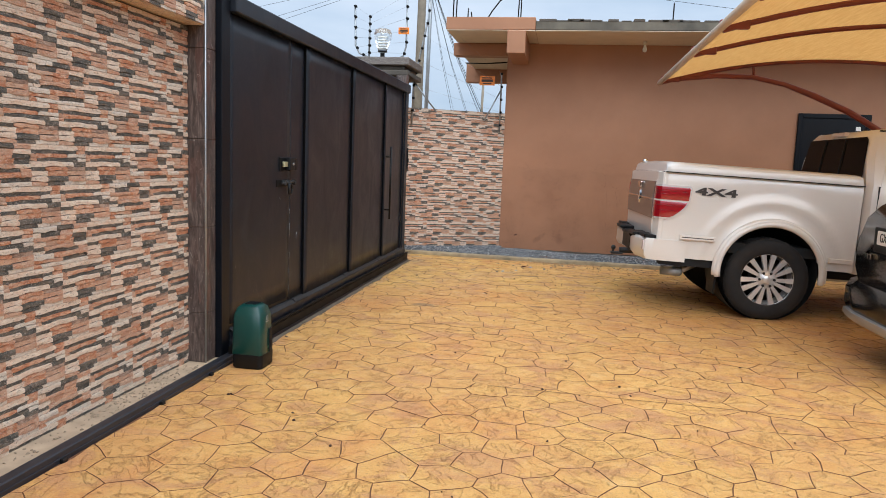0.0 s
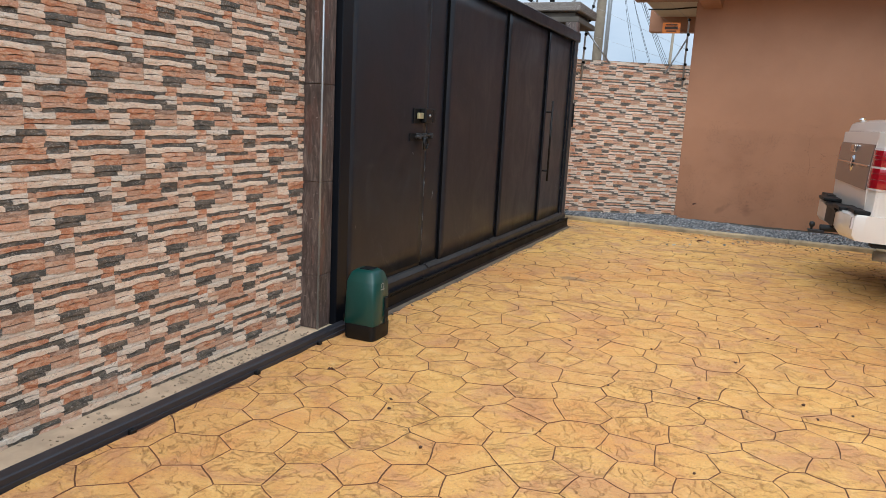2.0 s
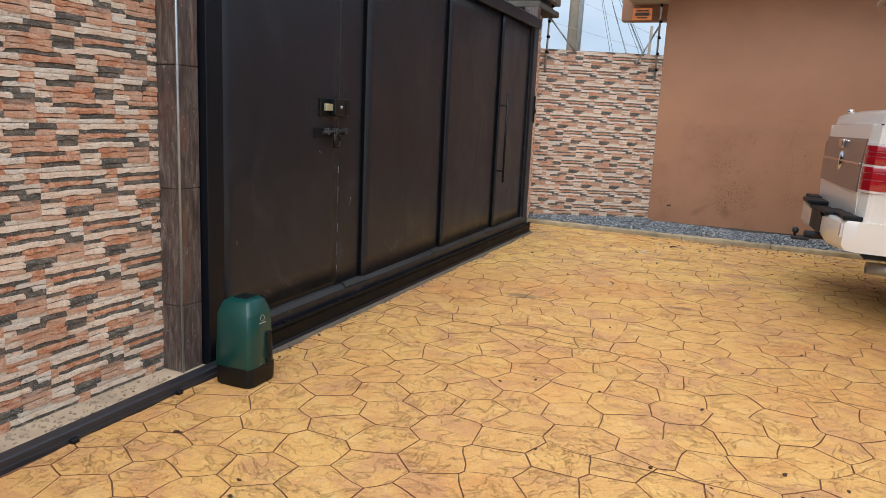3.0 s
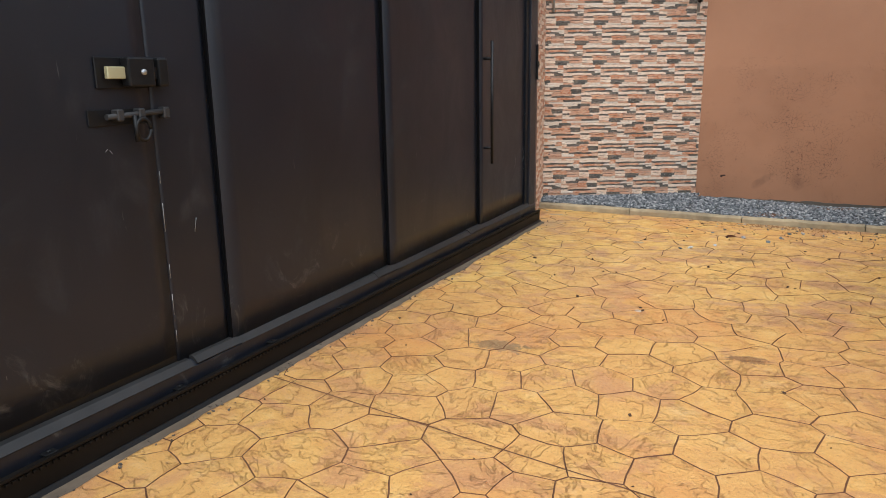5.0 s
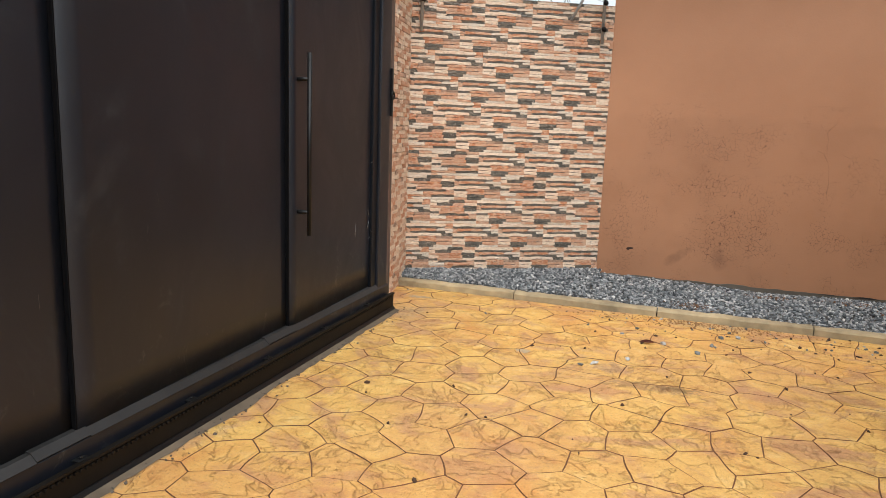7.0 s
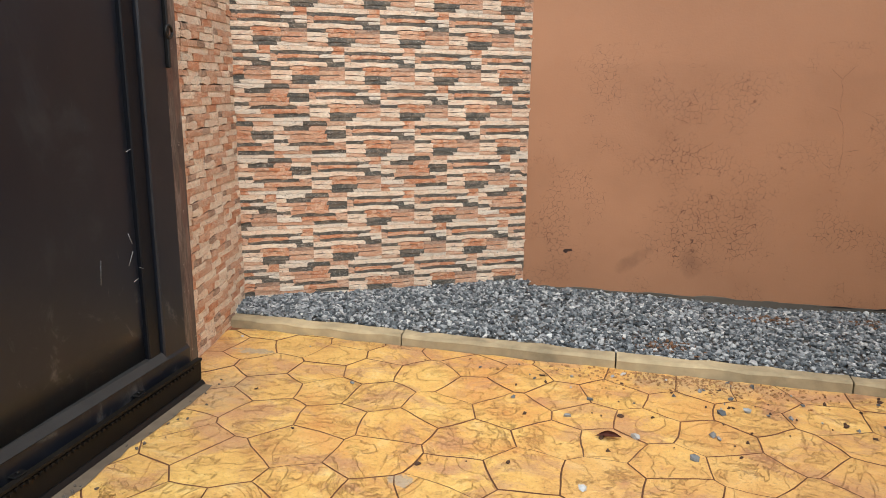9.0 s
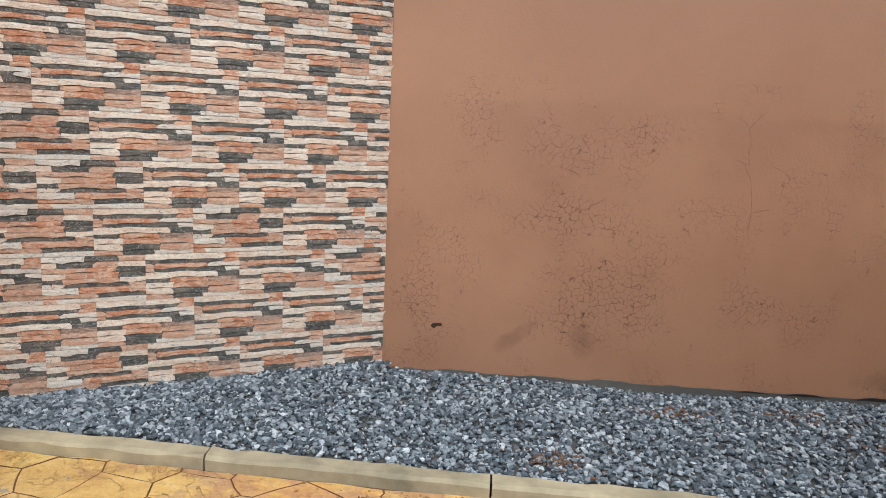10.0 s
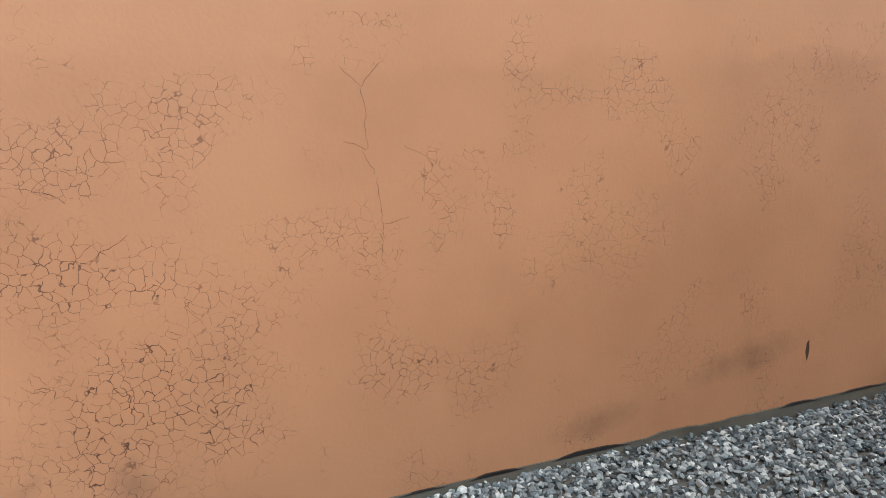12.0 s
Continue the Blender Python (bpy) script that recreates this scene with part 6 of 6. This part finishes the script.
def clad(owner, m, length, z_lo, z_hi, tw, th, first, shift, seed, designs=(0, 0, 0, 1)):
    """Lays tiles in half bond over a wall stretch; m takes (along, out, up) into the world, out being -y."""
    rng = random.Random(seed)
    row, z = 0, first
    while z < z_hi - 0.01:
        frac = min(1.0, (z_hi - z) / th)
        a = shift + (tw / 2 if row % 2 else 0.0)
        while a > 0:
            a -= tw
        while a < length - 0.012:
            lo, hi = max(0.0, -a / tw), min(1.0, (length - a) / tw)
            if hi - lo > 0.04 and z + th > z_lo:
                ob = new("tile", tile_mesh(rng.choice(designs), round(lo, 3), round(hi, 3), round(frac, 3), tw, th))
                ob.parent = owner
                ob.matrix_basis = PLACE[owner.name].inverted() @ m @ Matrix.Translation((max(a, 0.0), 0, z)) @ Matrix.Rotation(0.002 * rng.uniform(-1, 1), 4, "Y")
            a += tw
        z += th
        row += 1


# left wall runs along +y and faces +x
LEFT_M = Matrix.Translation((WALL_X, 0.33, 0)) @ Matrix.Rotation(radians(90), 4, "Z")
clad(WALL_LEFT, LEFT_M, 4.46, -0.2, 2.32, 0.40, 0.204, 0.07 - 0.204, 0.0, 1)
clad(WALL_BACK, BACK_M, BACK_LEN, -0.2, 2.345, 0.403, 0.204, 0.075 - 0.204, 0.018, 2)
side = Vector((-2.165 + 2.04, 11.74 - 10.98))
SIDE_M = Matrix.Translation((-2.04 + 0.0, 10.98, 0)) @ Matrix.Rotation(math.atan2(side.y, side.x), 4, "Z")
clad(pillar, SIDE_M, side.length, 0.0, 2.74, 0.403, 0.204, -0.03, 0.3, 3, (2,))

# coping along the top of the left wall
COPING = root("wall_coping", (-2.05, 3, 2.32), "projecting stone-clad coping band on the wall", "coping")
part("core", B(-2.42, -1.99, -4.6, 4.785, 2.325, 2.9), M_CREAM, COPING)
clad(COPING, Matrix.Translation((-1.985, 0.33, 0)) @ Matrix.Rotation(radians(90), 4, "Z"), 4.45, 2.3, 2.9, 0.40, 0.204, 2.33, 0.1, 4)

# ---- paving stones ----
random.seed(77)
STEP = 0.27
seeds = {}
X0, X1, Y0, Y1 = -2.5, 8.6, -3.2, 11.6
nxs, nys = int((X1 - X0) / STEP) + 3, int((Y1 - Y0) / (STEP * 0.88)) + 3
for i in range(-1, nxs):
    for j in range(-1, nys):
        seeds[(i, j)] = (X0 + (i + 0.5 * (j % 2) + random.uniform(-0.46, 0.46)) * STEP, Y0 + (j + random.uniform(-0.46, 0.46)) * STEP * 0.88)


def clip(poly, px, py, nx_, ny_):
    """Keeps the side of a polygon where (p - (px,py)).n <= 0."""
    out = []
    for k, a in enumerate(poly):
        b = poly[(k + 1) % len(poly)]
        da, db = (a[0] - px) * nx_ + (a[1] - py) * ny_, (b[0] - px) * nx_ + (b[1] - py) * ny_
        if da <= 0:
            out.append(a)
        if (da < 0 < db) or (db < 0 < da):
            t = da / (da - db)
            out.append((a[0] + (b[0] - a[0]) * t, a[1] + (b[1] - a[1]) * t))
    return out


def wander(x, y):
    return (x + 0.022 * noise.noise((x * 5.5, y * 5.5, 1.7)), y + 0.022 * noise.noise((x * 5.5, y * 5.5, 8.2)))


def stone_rings(poly):
    pts = []
    for k, a in enumerate(poly):
        b = poly[(k + 1) % len(poly)]
        L = math.hypot(b[0] - a[0], b[1] - a[1])
        if L < 0.012:
            continue
        pts.append(wander(*a))
        cuts = int(L / 0.05)
        for q in range(1, cuts):
            pts.append(wander(a[0] + (b[0] - a[0]) * q / cuts, a[1] + (b[1] - a[1]) * q / cuts))
    if len(pts) < 3:
        return pts, pts, (0, 0)
    cx, cy = sum(p[0] for p in pts) / len(pts), sum(p[1] for p in pts) / len(pts)
    def shrink(d):
        out = []
        for x, y in pts:
            L = math.hypot(x - cx, y - cy) or 1
            k = max(0.3, 1 - d / L)
            out.append((cx + (x - cx) * k, cy + (y - cy) * k))
        return out
    return shrink(0.0012), shrink(0.0034), (cx, cy)


def cell(i, j):
    """The ground nearer to this seed than to any other."""
    sx, sy = seeds[(i, j)]
    poly = [(sx - 0.7, sy - 0.7), (sx + 0.7, sy - 0.7), (sx + 0.7, sy + 0.7), (sx - 0.7, sy + 0.7)]
    for di in (-2, -1, 0, 1, 2):
        for dj in (-2, -1, 0, 1, 2):
            o = seeds.get((i + di, j + dj))
            if o and (di or dj):
                poly = clip(poly, (sx + o[0]) / 2, (sy + o[1]) / 2, o[0] - sx, o[1] - sy)
    return poly


# even the cells out a little, as on the stamping mats
for _ in range(2):
    moved = {}
    for ij, (sx, sy) in seeds.items():
        poly = cell(*ij)
        mx, my = sum(p[0] for p in poly) / len(poly), sum(p[1] for p in poly) / len(poly)
        inside = X0 < sx < X1 and Y0 < sy < Y1
        moved[ij] = (sx + (mx - sx) * 0.6, sy + (my - sy) * 0.6) if inside else (sx, sy)
    seeds = moved

far_v, far_f, near = [], [], []
for (i, j), (sx, sy) in seeds.items():
    if not (X0 - 0.1 < sx < X1 and Y0 < sy < Y1):
        continue
    poly = cell(i, j)
    poly = clip(poly, -1.845 if sy < 10.72 else -2.3, 0, -1, 0)
    kn = Vector((KERB_A[1] - KERB_B[1], KERB_B[0] - KERB_A[0])).normalized()
    poly = clip(poly, KERB_A[0], KERB_A[1] + 0.012, kn.x, kn.y)
    if len(poly) < 3:
        continue
    low, top, (cx, cy) = stone_rings(poly)
    if len(low) < 4:
        continue
    lift = random.uniform(-0.0012, 0.0012)
    verts = [(x, y, -0.004) for x, y in low] + [(x, y, lift) for x, y in top]
    n = len(low)
    faces = [tuple(range(n, 2 * n))] + [(k, (k + 1) % n, n + (k + 1) % n, n + k) for k in range(n)]
    if -1.9 < cx < 0.9 and 4.6 < cy < 11.5 and len(near) < 320:
        near.append((verts, faces))
    else:
        base = len(far_v)
        far_v += verts
        far_f += [tuple(k + base for k in f) for f in faces]
def joint_faces(me):
    """The sloping rims of the stones take the joint's colour."""
    me.materials.append(M_FLOOR)
    me.materials.append(M_GROUT)
    for p in me.polygons:
        p.material_index = 1 if p.normal.z < 0.98 else 0


for verts, faces in near:
    me = bpy.data.meshes.new("paving_stone")
    me.from_pydata(verts, [], faces)
    joint_faces(me)
    ob = new("paving_stone", me)
    ob.parent = FLOOR
me = bpy.data.meshes.new("paving_stones")
me.from_pydata(far_v, [], far_f)
joint_faces(me)
ob = new("paving_stones", me)
ob.parent = FLOOR
tagged(ob, "ochre stamped paving stones farther off", kind="stuff")

# saw-cut joints across the paving
for k, (p, q) in enumerate((((-1.84, 6.66), (3.6, 5.85)), ((0.0, 4.93), (5.5, 4.76)), ((2.49, 7.9), (2.6, 4.9)))):
    cut = bmesh.new()
    d = (Vector(q) - Vector(p)).normalized().orthogonal() * 0.0035
    for a0, b0 in ((i / 20, (i + 1) / 20) for i in range(20)):
        pa, pb = Vector(p).lerp(Vector(q), a0), Vector(p).lerp(Vector(q), b0)
        cut.faces.new([cut.verts.new((*v, 0.0018)) for v in (pa + d, pb + d, pb - d, pa - d)])
    part("saw_cut", cut, M_GROUT, FLOOR)
